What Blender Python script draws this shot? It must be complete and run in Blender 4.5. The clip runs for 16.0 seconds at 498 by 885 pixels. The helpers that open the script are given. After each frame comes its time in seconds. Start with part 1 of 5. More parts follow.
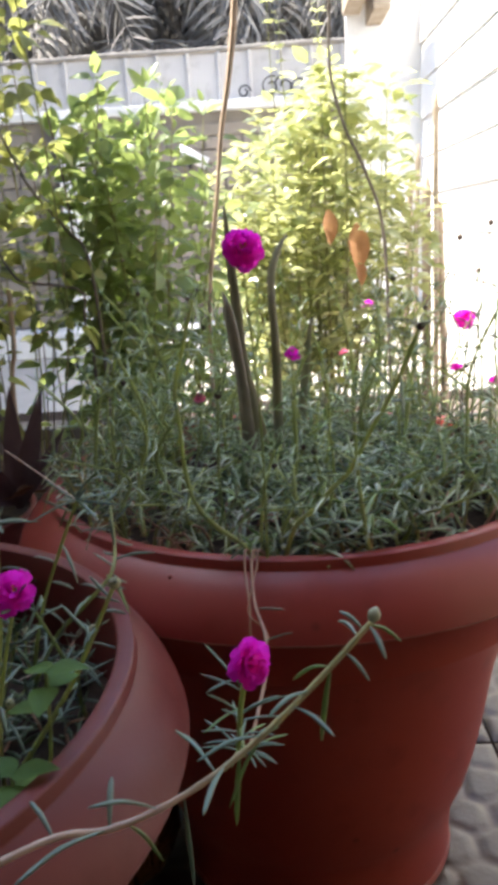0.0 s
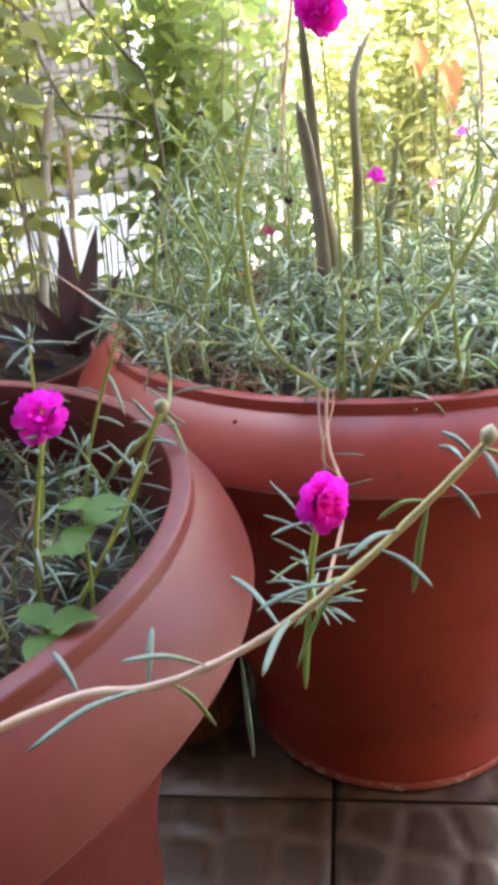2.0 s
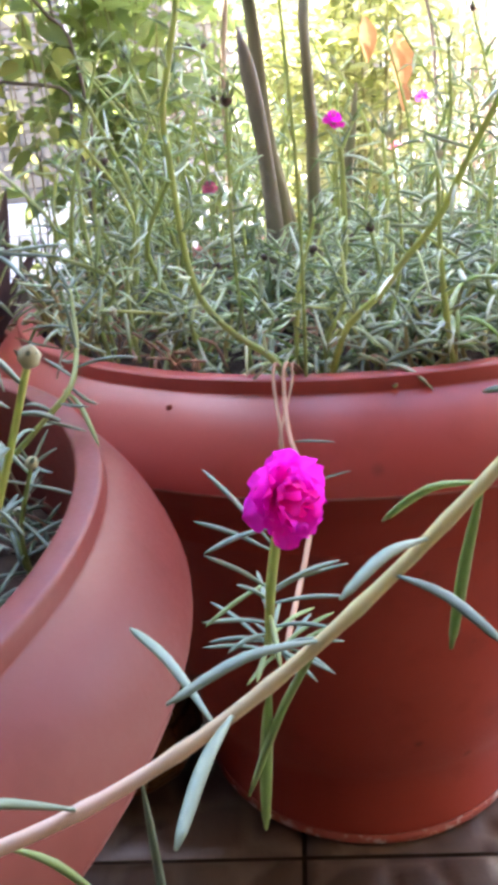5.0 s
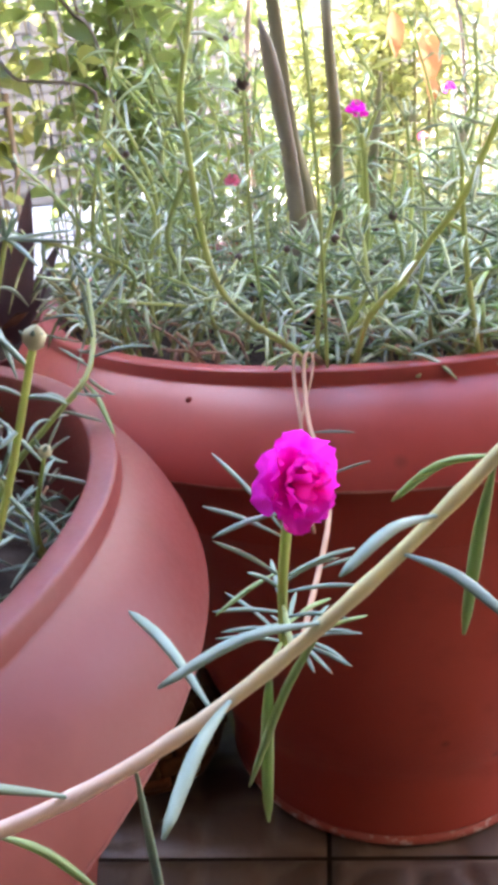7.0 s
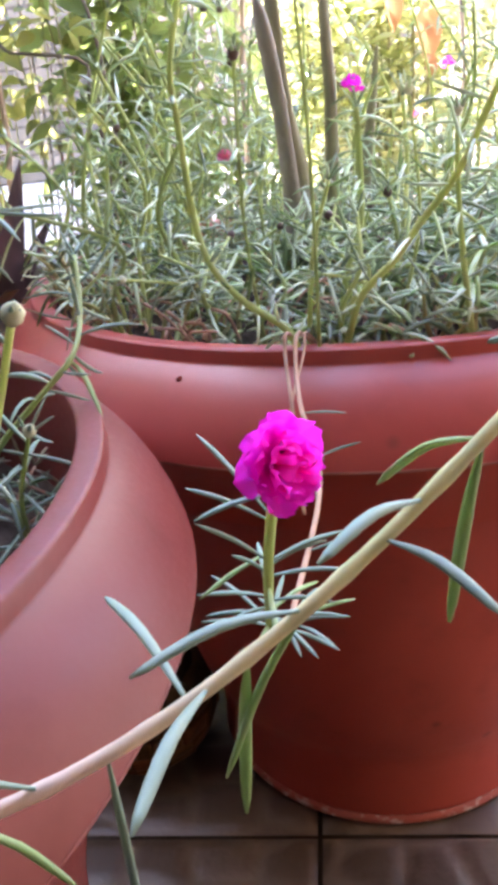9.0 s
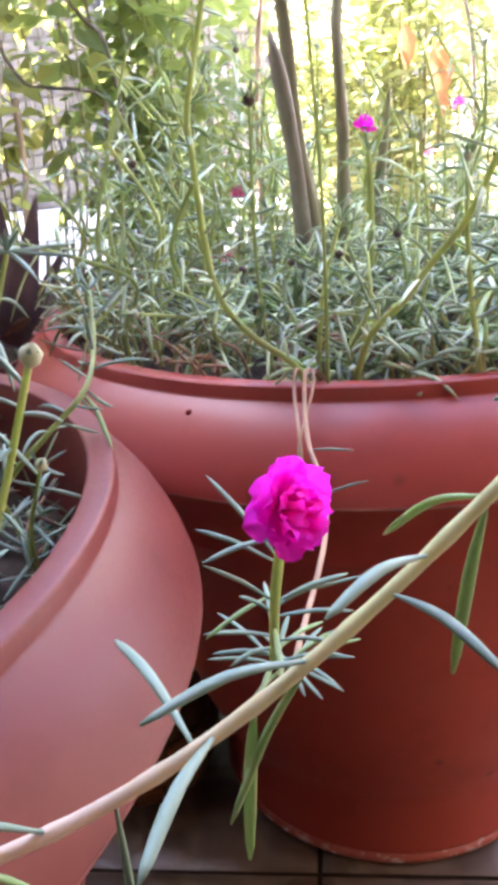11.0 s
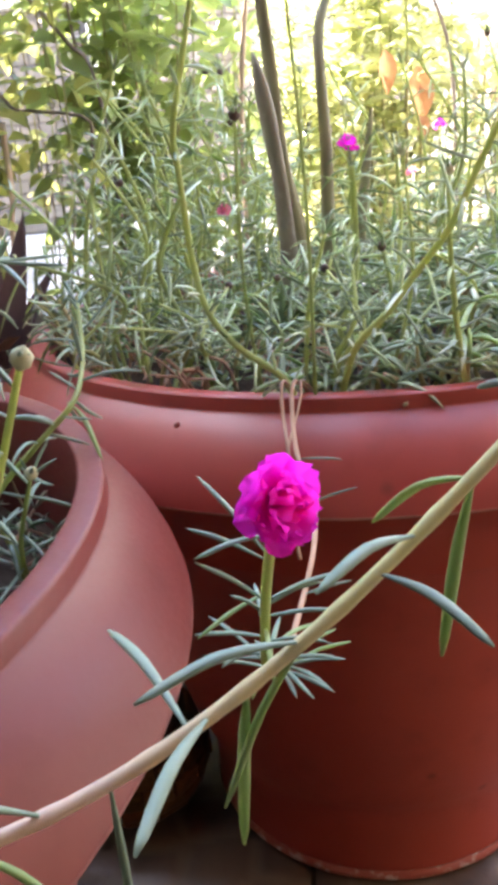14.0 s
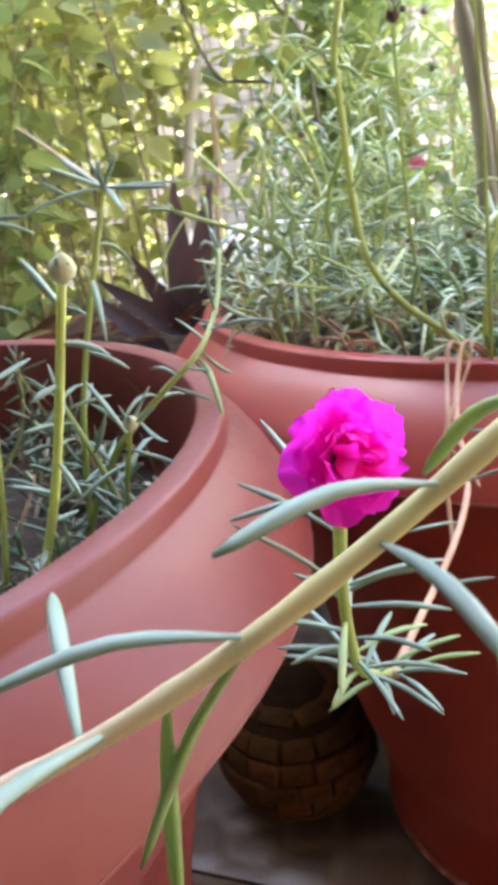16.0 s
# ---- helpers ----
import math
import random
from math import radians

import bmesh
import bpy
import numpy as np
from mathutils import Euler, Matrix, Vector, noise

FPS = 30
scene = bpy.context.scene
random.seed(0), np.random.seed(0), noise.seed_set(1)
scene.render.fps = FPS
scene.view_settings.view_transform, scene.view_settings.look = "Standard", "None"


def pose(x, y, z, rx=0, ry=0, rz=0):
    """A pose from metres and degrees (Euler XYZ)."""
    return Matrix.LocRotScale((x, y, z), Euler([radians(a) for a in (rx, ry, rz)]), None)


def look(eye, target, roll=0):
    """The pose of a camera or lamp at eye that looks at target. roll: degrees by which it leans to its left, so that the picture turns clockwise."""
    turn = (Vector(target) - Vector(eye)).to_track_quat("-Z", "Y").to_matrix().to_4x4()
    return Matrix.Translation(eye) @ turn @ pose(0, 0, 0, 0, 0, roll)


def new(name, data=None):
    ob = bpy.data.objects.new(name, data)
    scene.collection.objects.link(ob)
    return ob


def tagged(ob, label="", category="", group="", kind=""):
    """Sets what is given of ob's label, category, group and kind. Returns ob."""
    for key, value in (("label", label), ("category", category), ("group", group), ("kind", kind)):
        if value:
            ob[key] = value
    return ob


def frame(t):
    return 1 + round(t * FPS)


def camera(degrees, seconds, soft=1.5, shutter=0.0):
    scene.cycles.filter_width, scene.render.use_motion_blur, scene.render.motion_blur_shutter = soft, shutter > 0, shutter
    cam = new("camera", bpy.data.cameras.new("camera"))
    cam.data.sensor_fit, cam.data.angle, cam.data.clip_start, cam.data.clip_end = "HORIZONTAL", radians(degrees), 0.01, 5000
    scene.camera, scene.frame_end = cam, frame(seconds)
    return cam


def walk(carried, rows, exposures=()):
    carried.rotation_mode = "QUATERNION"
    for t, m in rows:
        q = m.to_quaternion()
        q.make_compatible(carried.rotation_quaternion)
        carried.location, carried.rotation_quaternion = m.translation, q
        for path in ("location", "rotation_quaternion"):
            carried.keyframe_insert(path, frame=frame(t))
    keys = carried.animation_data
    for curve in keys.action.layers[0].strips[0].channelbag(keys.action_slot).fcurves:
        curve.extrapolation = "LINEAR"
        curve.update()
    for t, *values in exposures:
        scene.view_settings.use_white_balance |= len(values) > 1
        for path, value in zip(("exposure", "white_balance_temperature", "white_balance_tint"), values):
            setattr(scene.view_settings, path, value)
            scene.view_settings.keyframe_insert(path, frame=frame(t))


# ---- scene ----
cam = camera(34.13, 16.0, soft=5.2, shutter=0.4)
# seconds, x, y, z, yaw, pitch, roll
PATH = [
    (0, 0.0728, -0.5959, 0.6665, 1.2287, -14.7329, 3.3736),
    (0.5, 0.0697, -0.5945, 0.6643, 3.1440, -16.0227, 3.6373),
    (1, 0.0765, -0.5788, 0.6355, 3.5682, -15.6994, 4.0162),
    (1.5, 0.0697, -0.5642, 0.6212, 5.4000, -19.5435, 3.9296),
    (2, 0.0683, -0.5339, 0.6169, 6.2711, -23.1905, 4.8241),
    (2.5, 0.0556, -0.4922, 0.5868, 3.3486, -22.3821, 3.5617),
    (3, 0.0525, -0.4673, 0.5741, 1.0369, -21.3838, 3.3789),
    (3.5, 0.0562, -0.4562, 0.5711, 1.6039, -21.3239, 4.7518),
    (4, 0.0594, -0.4423, 0.5627, 2.0436, -22.9820, 5.2331),
    (6.5, 0.0636, -0.4308, 0.5581, 4.1646, -22.0218, 5.3934),
    (7, 0.0655, -0.4294, 0.5534, 4.6391, -22.4216, 5.9170),
    (7.5, 0.0659, -0.4277, 0.5522, 4.2332, -22.6956, 5.8267),
    (8, 0.0641, -0.4276, 0.5543, 4.6045, -21.8117, 6.3250),
    (8.5, 0.0640, -0.4275, 0.5535, 3.6323, -20.9978, 6.1631),
    (9, 0.0677, -0.4244, 0.5513, 4.4693, -23.8618, 5.6210),
    (11.5, 0.0675, -0.4281, 0.5573, 5.2795, -21.6154, 4.5719),
    (12, 0.0675, -0.4309, 0.5533, 4.9560, -21.1976, 4.6402),
    (12.5, 0.0685, -0.4337, 0.5554, 4.6056, -19.8957, 5.2275),
    (13, 0.0681, -0.4343, 0.5553, 4.3414, -19.8921, 5.2187),
    (13.5, 0.0679, -0.4342, 0.5545, 4.2552, -20.1028, 4.7702),
    (14, 0.0672, -0.4310, 0.5522, 4.3110, -20.4001, 4.9899),
    (14.5, 0.0670, -0.4321, 0.5514, 4.4553, -19.9066, 5.6182),
    (15, 0.0657, -0.4307, 0.5499, 4.7234, -19.7599, 5.6754),
    (15.5, 0.0760, -0.4107, 0.5287, 11.0233, -20.3176, 5.8114),
    (16, 0.0901, -0.3871, 0.5234, 19.9548, -19.4222, 7.3569),
]
EXPOSURES = [(0, 1.93, 6350, 12), (1.0, 2.2, 6400, 12), (1.5, 2.9, 6400, 12), (2.0, 3.48, 6400, 12), (3.0, 3.49, 6350, 13), (4.0, 3.5, 6250, 16), (6.5, 3.68, 6050, 21), (9.5, 3.74, 6100, 22), (12.0, 3.66, 6200, 20), (12.8, 3.5, 6350, 16), (14.6, 3.47, 6450, 15), (16, 3.92, 6400, 12)]
walk(cam, [(t, pose(x, y, z, 90 + p, r, w)) for t, x, y, z, w, p, r in PATH], EXPOSURES)

# ---- light: sun and sky, kept off the pots by added unseen walls ----
SUN_WAY = Vector((0.56, -0.15, -0.815)).normalized()  # the way the light travels
world = bpy.data.worlds.new("sky")
scene.world = world
world.use_nodes = True
wn = world.node_tree.nodes
sky = wn.new("ShaderNodeTexSky")
sky.sky_type = "NISHITA"
sky.sun_disc = False
sky.sun_elevation = math.asin(-SUN_WAY.z)
sky.sun_rotation = math.atan2(-SUN_WAY.x, -SUN_WAY.y)
world.node_tree.links.new(sky.outputs[0], wn["Background"].inputs[0])
wn["Background"].inputs[1].default_value = 0.15
sun_data = bpy.data.lights.new("sun", "SUN")
sun_data.energy, sun_data.angle, sun_data.color = 5.0, radians(0.53), (1.0, 0.94, 0.84)
sun = new("sun", sun_data)
sun.matrix_world = look((-6, 4, 8), Vector((-6, 4, 8)) + SUN_WAY)


# ---- materials ----
def mat(name, c1, c2, scale=20.0, rough=0.5, bump=0.15, bump_scale=120.0, through_light=0.0, light_col=None, vary=0.0, island=False, spec=0.5, metal=0.0, sheen_rough=0.12, c3=None, stain=0.0, coat=0.0, specks=0.0):
    m = bpy.data.materials.new(name)
    m.use_nodes = True
    n, l = m.node_tree.nodes, m.node_tree.links
    p = n["Principled BSDF"]
    tc = n.new("ShaderNodeTexCoord")
    big = n.new("ShaderNodeTexNoise")
    big.inputs["Scale"].default_value, big.inputs["Detail"].default_value = scale, 5
    l.new(tc.outputs["Object"], big.inputs["Vector"])
    ramp = n.new("ShaderNodeMapRange")
    ramp.inputs["From Min"].default_value, ramp.inputs["From Max"].default_value = 0.32, 0.68
    l.new(big.outputs["Fac"], ramp.inputs["Value"])
    mix = n.new("ShaderNodeMix")
    mix.data_type = "RGBA"
    mix.inputs[6].default_value, mix.inputs[7].default_value = (*c1, 1), (*c2, 1)
    l.new(ramp.outputs[0], mix.inputs[0])
    col = mix.outputs[2]
    if c3:
        st = n.new("ShaderNodeTexNoise")
        st.inputs["Scale"].default_value, st.inputs["Detail"].default_value = scale * 3.7, 8
        l.new(tc.outputs["Object"], st.inputs["Vector"])
        sr = n.new("ShaderNodeMapRange")
        sr.inputs["From Min"].default_value, sr.inputs["From Max"].default_value, sr.inputs["To Max"].default_value = 0.55, 0.75, stain
        l.new(st.outputs["Fac"], sr.inputs["Value"])
        mx = n.new("ShaderNodeMix")
        mx.data_type = "RGBA"
        mx.inputs[7].default_value = (*c3, 1)
        l.new(col, mx.inputs[6])
        l.new(sr.outputs[0], mx.inputs[0])
        col = mx.outputs[2]
    if specks:  # scattered small dark blemishes
        vo = n.new("ShaderNodeTexVoronoi")
        vo.inputs["Scale"].default_value, vo.inputs["Randomness"].default_value = 26, 1.0
        l.new(tc.outputs["Object"], vo.inputs["Vector"])
        near = n.new("ShaderNodeMapRange")
        near.inputs["From Min"].default_value, near.inputs["From Max"].default_value, near.inputs["To Min"].default_value, near.inputs["To Max"].default_value = 0.05, 0.13, specks, 0.0
        l.new(vo.outputs["Distance"], near.inputs["Value"])
        tint = n.new("ShaderNodeSeparateColor")
        l.new(vo.outputs["Color"], tint.inputs[0])
        some = n.new("ShaderNodeMath")
        some.operation = "GREATER_THAN"
        some.inputs[1].default_value = 0.72
        l.new(tint.outputs[0], some.inputs[0])
        both = n.new("ShaderNodeMath")
        both.operation = "MULTIPLY"
        l.new(near.outputs[0], both.inputs[0])
        l.new(some.outputs[0], both.inputs[1])
        sp = n.new("ShaderNodeMix")
        sp.data_type = "RGBA"
        sp.inputs[7].default_value = (0.10, 0.02, 0.014, 1)
        l.new(col, sp.inputs[6])
        l.new(both.outputs[0], sp.inputs[0])
        col = sp.outputs[2]
    if vary:
        hs = n.new("ShaderNodeHueSaturation")
        if island:
            src = n.new("ShaderNodeNewGeometry").outputs["Random Per Island"]
        else:
            src = n.new("ShaderNodeObjectInfo").outputs["Random"]
        v = n.new("ShaderNodeMapRange")
        v.inputs["To Min"].default_value, v.inputs["To Max"].default_value = 1 - vary, 1 + vary
        l.new(src, v.inputs["Value"])
        l.new(v.outputs[0], hs.inputs["Value"])
        h = n.new("ShaderNodeMapRange")
        h.inputs["To Min"].default_value, h.inputs["To Max"].default_value = 0.5 + vary * 0.05, 0.5 - vary * 0.05
        l.new(src, h.inputs["Value"])
        l.new(h.outputs[0], hs.inputs["Hue"])
        l.new(col, hs.inputs["Color"])
        col = hs.outputs[0]
    l.new(col, p.inputs["Base Color"])
    p.inputs["Metallic"].default_value = metal
    p.inputs["Specular IOR Level"].default_value = spec
    p.inputs["Coat Weight"].default_value = coat
    fine = n.new("ShaderNodeTexNoise")
    fine.inputs["Scale"].default_value, fine.inputs["Detail"].default_value = bump_scale, 4
    l.new(tc.outputs["Object"], fine.inputs["Vector"])
    rr = n.new("ShaderNodeMapRange")
    rr.inputs["To Min"].default_value, rr.inputs["To Max"].default_value = max(0.02, rough - sheen_rough), min(1, rough + sheen_rough)
    l.new(fine.outputs["Fac"], rr.inputs["Value"])
    l.new(rr.outputs[0], p.inputs["Roughness"])
    if bump:
        b = n.new("ShaderNodeBump")
        b.inputs["Strength"].default_value, b.inputs["Distance"].default_value = bump, 0.3 / bump_scale
        l.new(fine.outputs["Fac"], b.inputs["Height"])
        l.new(b.outputs[0], p.inputs["Normal"])
    if through_light:
        t = n.new("ShaderNodeBsdfTranslucent")
        if light_col:
            tm = n.new("ShaderNodeMix")
            tm.data_type = "RGBA"
            tm.inputs[0].default_value = 0.7
            tm.inputs[7].default_value = (*light_col, 1)
            l.new(col, tm.inputs[6])
            l.new(tm.outputs[2], t.inputs[0])
        else:
            l.new(col, t.inputs[0])
        ms = n.new("ShaderNodeMixShader")
        ms.inputs[0].default_value = through_light
        l.new(p.outputs[0], ms.inputs[1])
        l.new(t.outputs[0], ms.inputs[2])
        l.new(ms.outputs[0], n["Material Output"].inputs[0])
    return m


M = {
    "pot": mat("terracotta_plastic", (0.345, 0.040, 0.027), (0.38, 0.053, 0.038), 9, 0.40, 0.04, 400, c3=(0.29, 0.030, 0.018), stain=0.6, sheen_rough=0.08, spec=0.8, specks=0.6),
    # a darker terracotta than the large pot's
    "pot_dusty": mat("darker_terracotta_plastic", (0.155, 0.025, 0.019), (0.185, 0.038, 0.032), 8, 0.46, 0.05, 400, c3=(0.125, 0.017, 0.012), stain=0.9, sheen_rough=0.1, spec=0.38, specks=0.6),
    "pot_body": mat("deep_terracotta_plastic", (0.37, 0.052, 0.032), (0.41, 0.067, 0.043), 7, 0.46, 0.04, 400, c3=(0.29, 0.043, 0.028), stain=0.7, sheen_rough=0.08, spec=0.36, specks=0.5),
    # pale tone that puts a grazing glint into the band edge's colour
    "edge_glint": mat("plastic_edge_painted_glint", (0.25, 0.085, 0.07), (0.20, 0.05, 0.042), 26, 0.55, 0.1, 300),
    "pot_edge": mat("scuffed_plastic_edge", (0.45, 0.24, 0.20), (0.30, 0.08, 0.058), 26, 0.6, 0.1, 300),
    "soil": mat("dark_soil", (0.030, 0.021, 0.015), (0.060, 0.043, 0.030), 60, 0.95, 0.9, 220, spec=0.1),
    "leaf_near": mat("fleshy_leaf", (0.26, 0.35, 0.29), (0.21, 0.29, 0.20), 60, 0.5, 0.12, 600, 0.22, (0.32, 0.43, 0.26), vary=0.15),
    "leaf_green": mat("fleshy_green_leaf", (0.30, 0.42, 0.16), (0.36, 0.46, 0.22), 60, 0.42, 0.1, 600, 0.3, (0.45, 0.60, 0.2), vary=0.15),
    # the near-white tone puts the sky's sheen into the leaf colour
    "leaf_bed": mat("fleshy_bed_leaf_painted_sheen", (0.66, 0.71, 0.655), (0.20, 0.355, 0.08), 30, 0.24, 0.0, 300, 0.32, (0.58, 0.70, 0.26), vary=0.7, island=True, spec=1.0),
    "stem_pale": mat("pale_fleshy_stem", (0.74, 0.60, 0.45), (0.80, 0.60, 0.49), 12, 0.45, 0.1, 500, 0.3, (0.78, 0.62, 0.43)),
    "stem_green": mat("yellow_green_stem", (0.50, 0.56, 0.22), (0.42, 0.49, 0.18), 30, 0.45, 0.1, 400, 0.35, (0.58, 0.66, 0.2), vary=0.25),
    "stem_dry": mat("dry_stem", (0.56, 0.35, 0.23), (0.40, 0.23, 0.14), 60, 0.7, 0.3, 400),
    "bed_stem": mat("bed_stems", (0.48, 0.50, 0.18), (0.50, 0.36, 0.18), 14, 0.5, 0.0, 300, 0.2, (0.55, 0.6, 0.16), vary=0.3, island=True),
    "petal": mat("magenta_petal", (1.0, 0.045, 0.74), (1.0, 0.035, 0.68), 60, 0.7, 0.15, 500, 0.62, (1.0, 0.05, 0.82), vary=0.05, spec=0.1),
    "petal_core": mat("deep_petal_core", (1.0, 0.03, 0.58), (0.96, 0.02, 0.46), 80, 0.6, 0.2, 500, 0.55, (0.99, 0.03, 0.62), spec=0.2),
    "petal_pale": mat("faded_petal", (0.80, 0.22, 0.36), (0.70, 0.14, 0.26), 60, 0.6, 0.2, 500, 0.35, (0.9, 0.3, 0.4)),
    "anther": mat("yellow_anther", (0.75, 0.5, 0.06), (0.6, 0.35, 0.05), 200, 0.7),
    "bud": mat("pale_bud", (0.66, 0.66, 0.46), (0.56, 0.58, 0.34), 120, 0.6, 0.3, 600, 0.25),
    "bud_dark": mat("withered_bud", (0.09, 0.06, 0.045), (0.16, 0.11, 0.08), 200, 0.85, 0.5, 500),
    "stalk": mat("withered_sword_leaf", (0.36, 0.315, 0.25), (0.28, 0.24, 0.18), 30, 0.75, 0.35, 260, 0.06, c3=(0.45, 0.40, 0.33), stain=0.7),
    "stalk_green": mat("olive_sword_leaf", (0.27, 0.26, 0.14), (0.33, 0.30, 0.18), 30, 0.6, 0.25, 260, 0.1, c3=(0.33, 0.27, 0.20), stain=0.5),
    "dark_leaf": mat("purple_dark_leaf", (0.10, 0.078, 0.088), (0.14, 0.108, 0.11), 40, 0.45, 0.15, 200, 0.12, (0.2, 0.09, 0.09), vary=0.2),
    "herb_foliage": mat("broad_herb_foliage", (0.20, 0.27, 0.10), (0.155, 0.22, 0.078), 45, 0.36, 0.35, 160, 0.44, (0.56, 0.66, 0.2), vary=0.4, island=True),
    "herb": mat("broad_herb_leaf", (0.20, 0.27, 0.10), (0.155, 0.22, 0.078), 45, 0.36, 0.35, 160, 0.44, (0.56, 0.66, 0.2), vary=0.4),
    "vine_foliage": mat("yellow_green_vine_foliage", (0.20, 0.24, 0.075), (0.27, 0.275, 0.095), 35, 0.42, 0.35, 150, 0.42, (0.56, 0.57, 0.155), vary=0.55, island=True),
    "vine": mat("yellow_green_vine_leaf", (0.20, 0.24, 0.075), (0.27, 0.275, 0.095), 35, 0.42, 0.35, 150, 0.42, (0.56, 0.57, 0.155), vary=0.55),
    # cream patches paint sun glare into the leaf colour, dark ones the shaded gaps
    "bush": mat("sunlit_bush_leaf_painted_glare", (0.14, 0.205, 0.05), (0.58, 0.58, 0.36), 9, 0.22, 0.2, 120, 0.36, (0.80, 0.82, 0.32), vary=0.7, island=True, spec=0.9),
    "twig": mat("brown_twig", (0.16, 0.115, 0.075), (0.24, 0.18, 0.12), 30, 0.85, 0.5, 200),
    "weed": mat("fresh_weed_leaf", (0.14, 0.25, 0.06), (0.10, 0.19, 0.04), 60, 0.6, 0.3, 200, 0.3, (0.34, 0.52, 0.12), vary=0.3, spec=0.25),
    "foot": mat("chipped_foot_plastic", (0.40, 0.085, 0.058), (0.44, 0.13, 0.095), 30, 0.55, 0.1, 300, c3=(0.70, 0.60, 0.54), stain=1.0),
    "stake": mat("pale_peeled_stake", (0.62, 0.56, 0.48), (0.50, 0.44, 0.36), 30, 0.8, 0.4, 120, c3=(0.35, 0.29, 0.22), stain=0.6),
    "stick": mat("brown_bamboo_stick", (0.60, 0.45, 0.31), (0.48, 0.35, 0.24), 24, 0.75, 0.4, 160, c3=(0.33, 0.24, 0.16), stain=0.6),
    "leaf_dry": mat("withered_needle_leaf", (0.27, 0.235, 0.17), (0.20, 0.165, 0.105), 18, 0.6, 0.0, 300, 0.15, (0.34, 0.28, 0.16), vary=0.4, island=True, spec=0.3),
    # shade down inside the nearer pot is put into this darker leaf colour
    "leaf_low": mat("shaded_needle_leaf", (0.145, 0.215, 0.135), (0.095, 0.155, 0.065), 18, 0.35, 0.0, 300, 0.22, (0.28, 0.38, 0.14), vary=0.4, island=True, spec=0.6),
    "twig_dark": mat("grey_brown_bare_wood", (0.13, 0.105, 0.082), (0.19, 0.155, 0.12), 30, 0.85, 0.5, 200),
    "twig_green": mat("green_herb_stem", (0.20, 0.23, 0.07), (0.24, 0.2, 0.09), 20, 0.6, 0.2, 200, 0.1),
    "dry_leaf": mat("dry_curled_leaf", (0.46, 0.24, 0.12), (0.34, 0.16, 0.08), 40, 0.8, 0.5, 150, 0.25, (0.72, 0.40, 0.20)),
    "litter": mat("dead_brown_leaf", (0.15, 0.075, 0.045), (0.09, 0.045, 0.03), 40, 0.8, 0.5, 150, 0.2, (0.35, 0.14, 0.06), vary=0.4),
    "wood": mat("weathered_wood", (0.42, 0.34, 0.25), (0.32, 0.25, 0.175), 12, 0.85, 0.5, 90, c3=(0.18, 0.135, 0.09), stain=0.7),
    "blemish": mat("dark_red_brown_mark", (0.22, 0.040, 0.030), (0.26, 0.050, 0.038), 300, 0.8, 0.0, 400, spec=0.2),
    "clay_joint": mat("dark_clay_joint", (0.040, 0.019, 0.008), (0.025, 0.012, 0.006), 60, 0.95, 0.6, 160, spec=0.1),
    "floor_joint": mat("dirty_floor_joint", (0.030, 0.021, 0.015), (0.045, 0.032, 0.023), 30, 0.9, 0.4, 120, spec=0.1),
    "tile": None,
    "ground": mat("pale_concrete", (0.46, 0.43, 0.38), (0.38, 0.355, 0.31), 1.3, 0.9, 0.3, 60, c3=(0.30, 0.28, 0.24), stain=0.5),
    "plaster": mat("white_lime_plaster", (0.80, 0.79, 0.76), (0.74, 0.73, 0.70), 2.2, 0.9, 0.3, 45, c3=(0.62, 0.6, 0.55), stain=0.35),
    "panel": mat("white_painted_panel", (0.55, 0.53, 0.51), (0.47, 0.455, 0.435), 3.0, 0.75, 0.2, 60, c3=(0.33, 0.31, 0.28), stain=0.6),
    "coping": mat("white_coping", (0.78, 0.77, 0.74), (0.70, 0.69, 0.66), 4, 0.85, 0.3, 60),
    "rail": mat("grey_dusty_rail", (0.22, 0.20, 0.175), (0.32, 0.29, 0.25), 9, 0.9, 0.6, 70),
    "brick": mat("grey_brown_brick", (0.24, 0.21, 0.175), (0.28, 0.245, 0.205), 14, 0.92, 0.5, 90, vary=0.15),
    "mortar": mat("grey_mortar", (0.19, 0.168, 0.14), (0.225, 0.2, 0.17), 12, 0.95, 0.5, 120),
    "house": mat("ochre_shade_wall", (0.21, 0.165, 0.12), (0.175, 0.135, 0.095), 1.5, 0.9, 0.3, 40),
    "wing": mat("dull_cream_shade_wall", (0.30, 0.26, 0.21), (0.26, 0.22, 0.175), 1.5, 0.9, 0.3, 40, c3=(0.22, 0.185, 0.145), stain=0.4),
    "frond": mat("dead_grey_frond", (0.27, 0.245, 0.21), (0.19, 0.17, 0.145), 5, 0.8, 0.2, 60, 0.15, vary=0.4, island=True),
    "bark": mat("dark_palm_bark", (0.06, 0.052, 0.043), (0.10, 0.086, 0.07), 6, 0.95, 0.9, 20),
    "metal_white": mat("white_lamp_housing", (0.74, 0.74, 0.74), (0.66, 0.66, 0.66), 10, 0.45, 0.05, 100),
    "metal_black": mat("black_iron", (0.025, 0.025, 0.027), (0.045, 0.043, 0.042), 20, 0.55, 0.2, 100),
    "clay": mat("rough_brown_clay", (0.105, 0.042, 0.012), (0.060, 0.026, 0.008), 40, 0.85, 0.9, 130, vary=0.25, spec=0.15, c3=(0.035, 0.017, 0.007), stain=0.8),
}


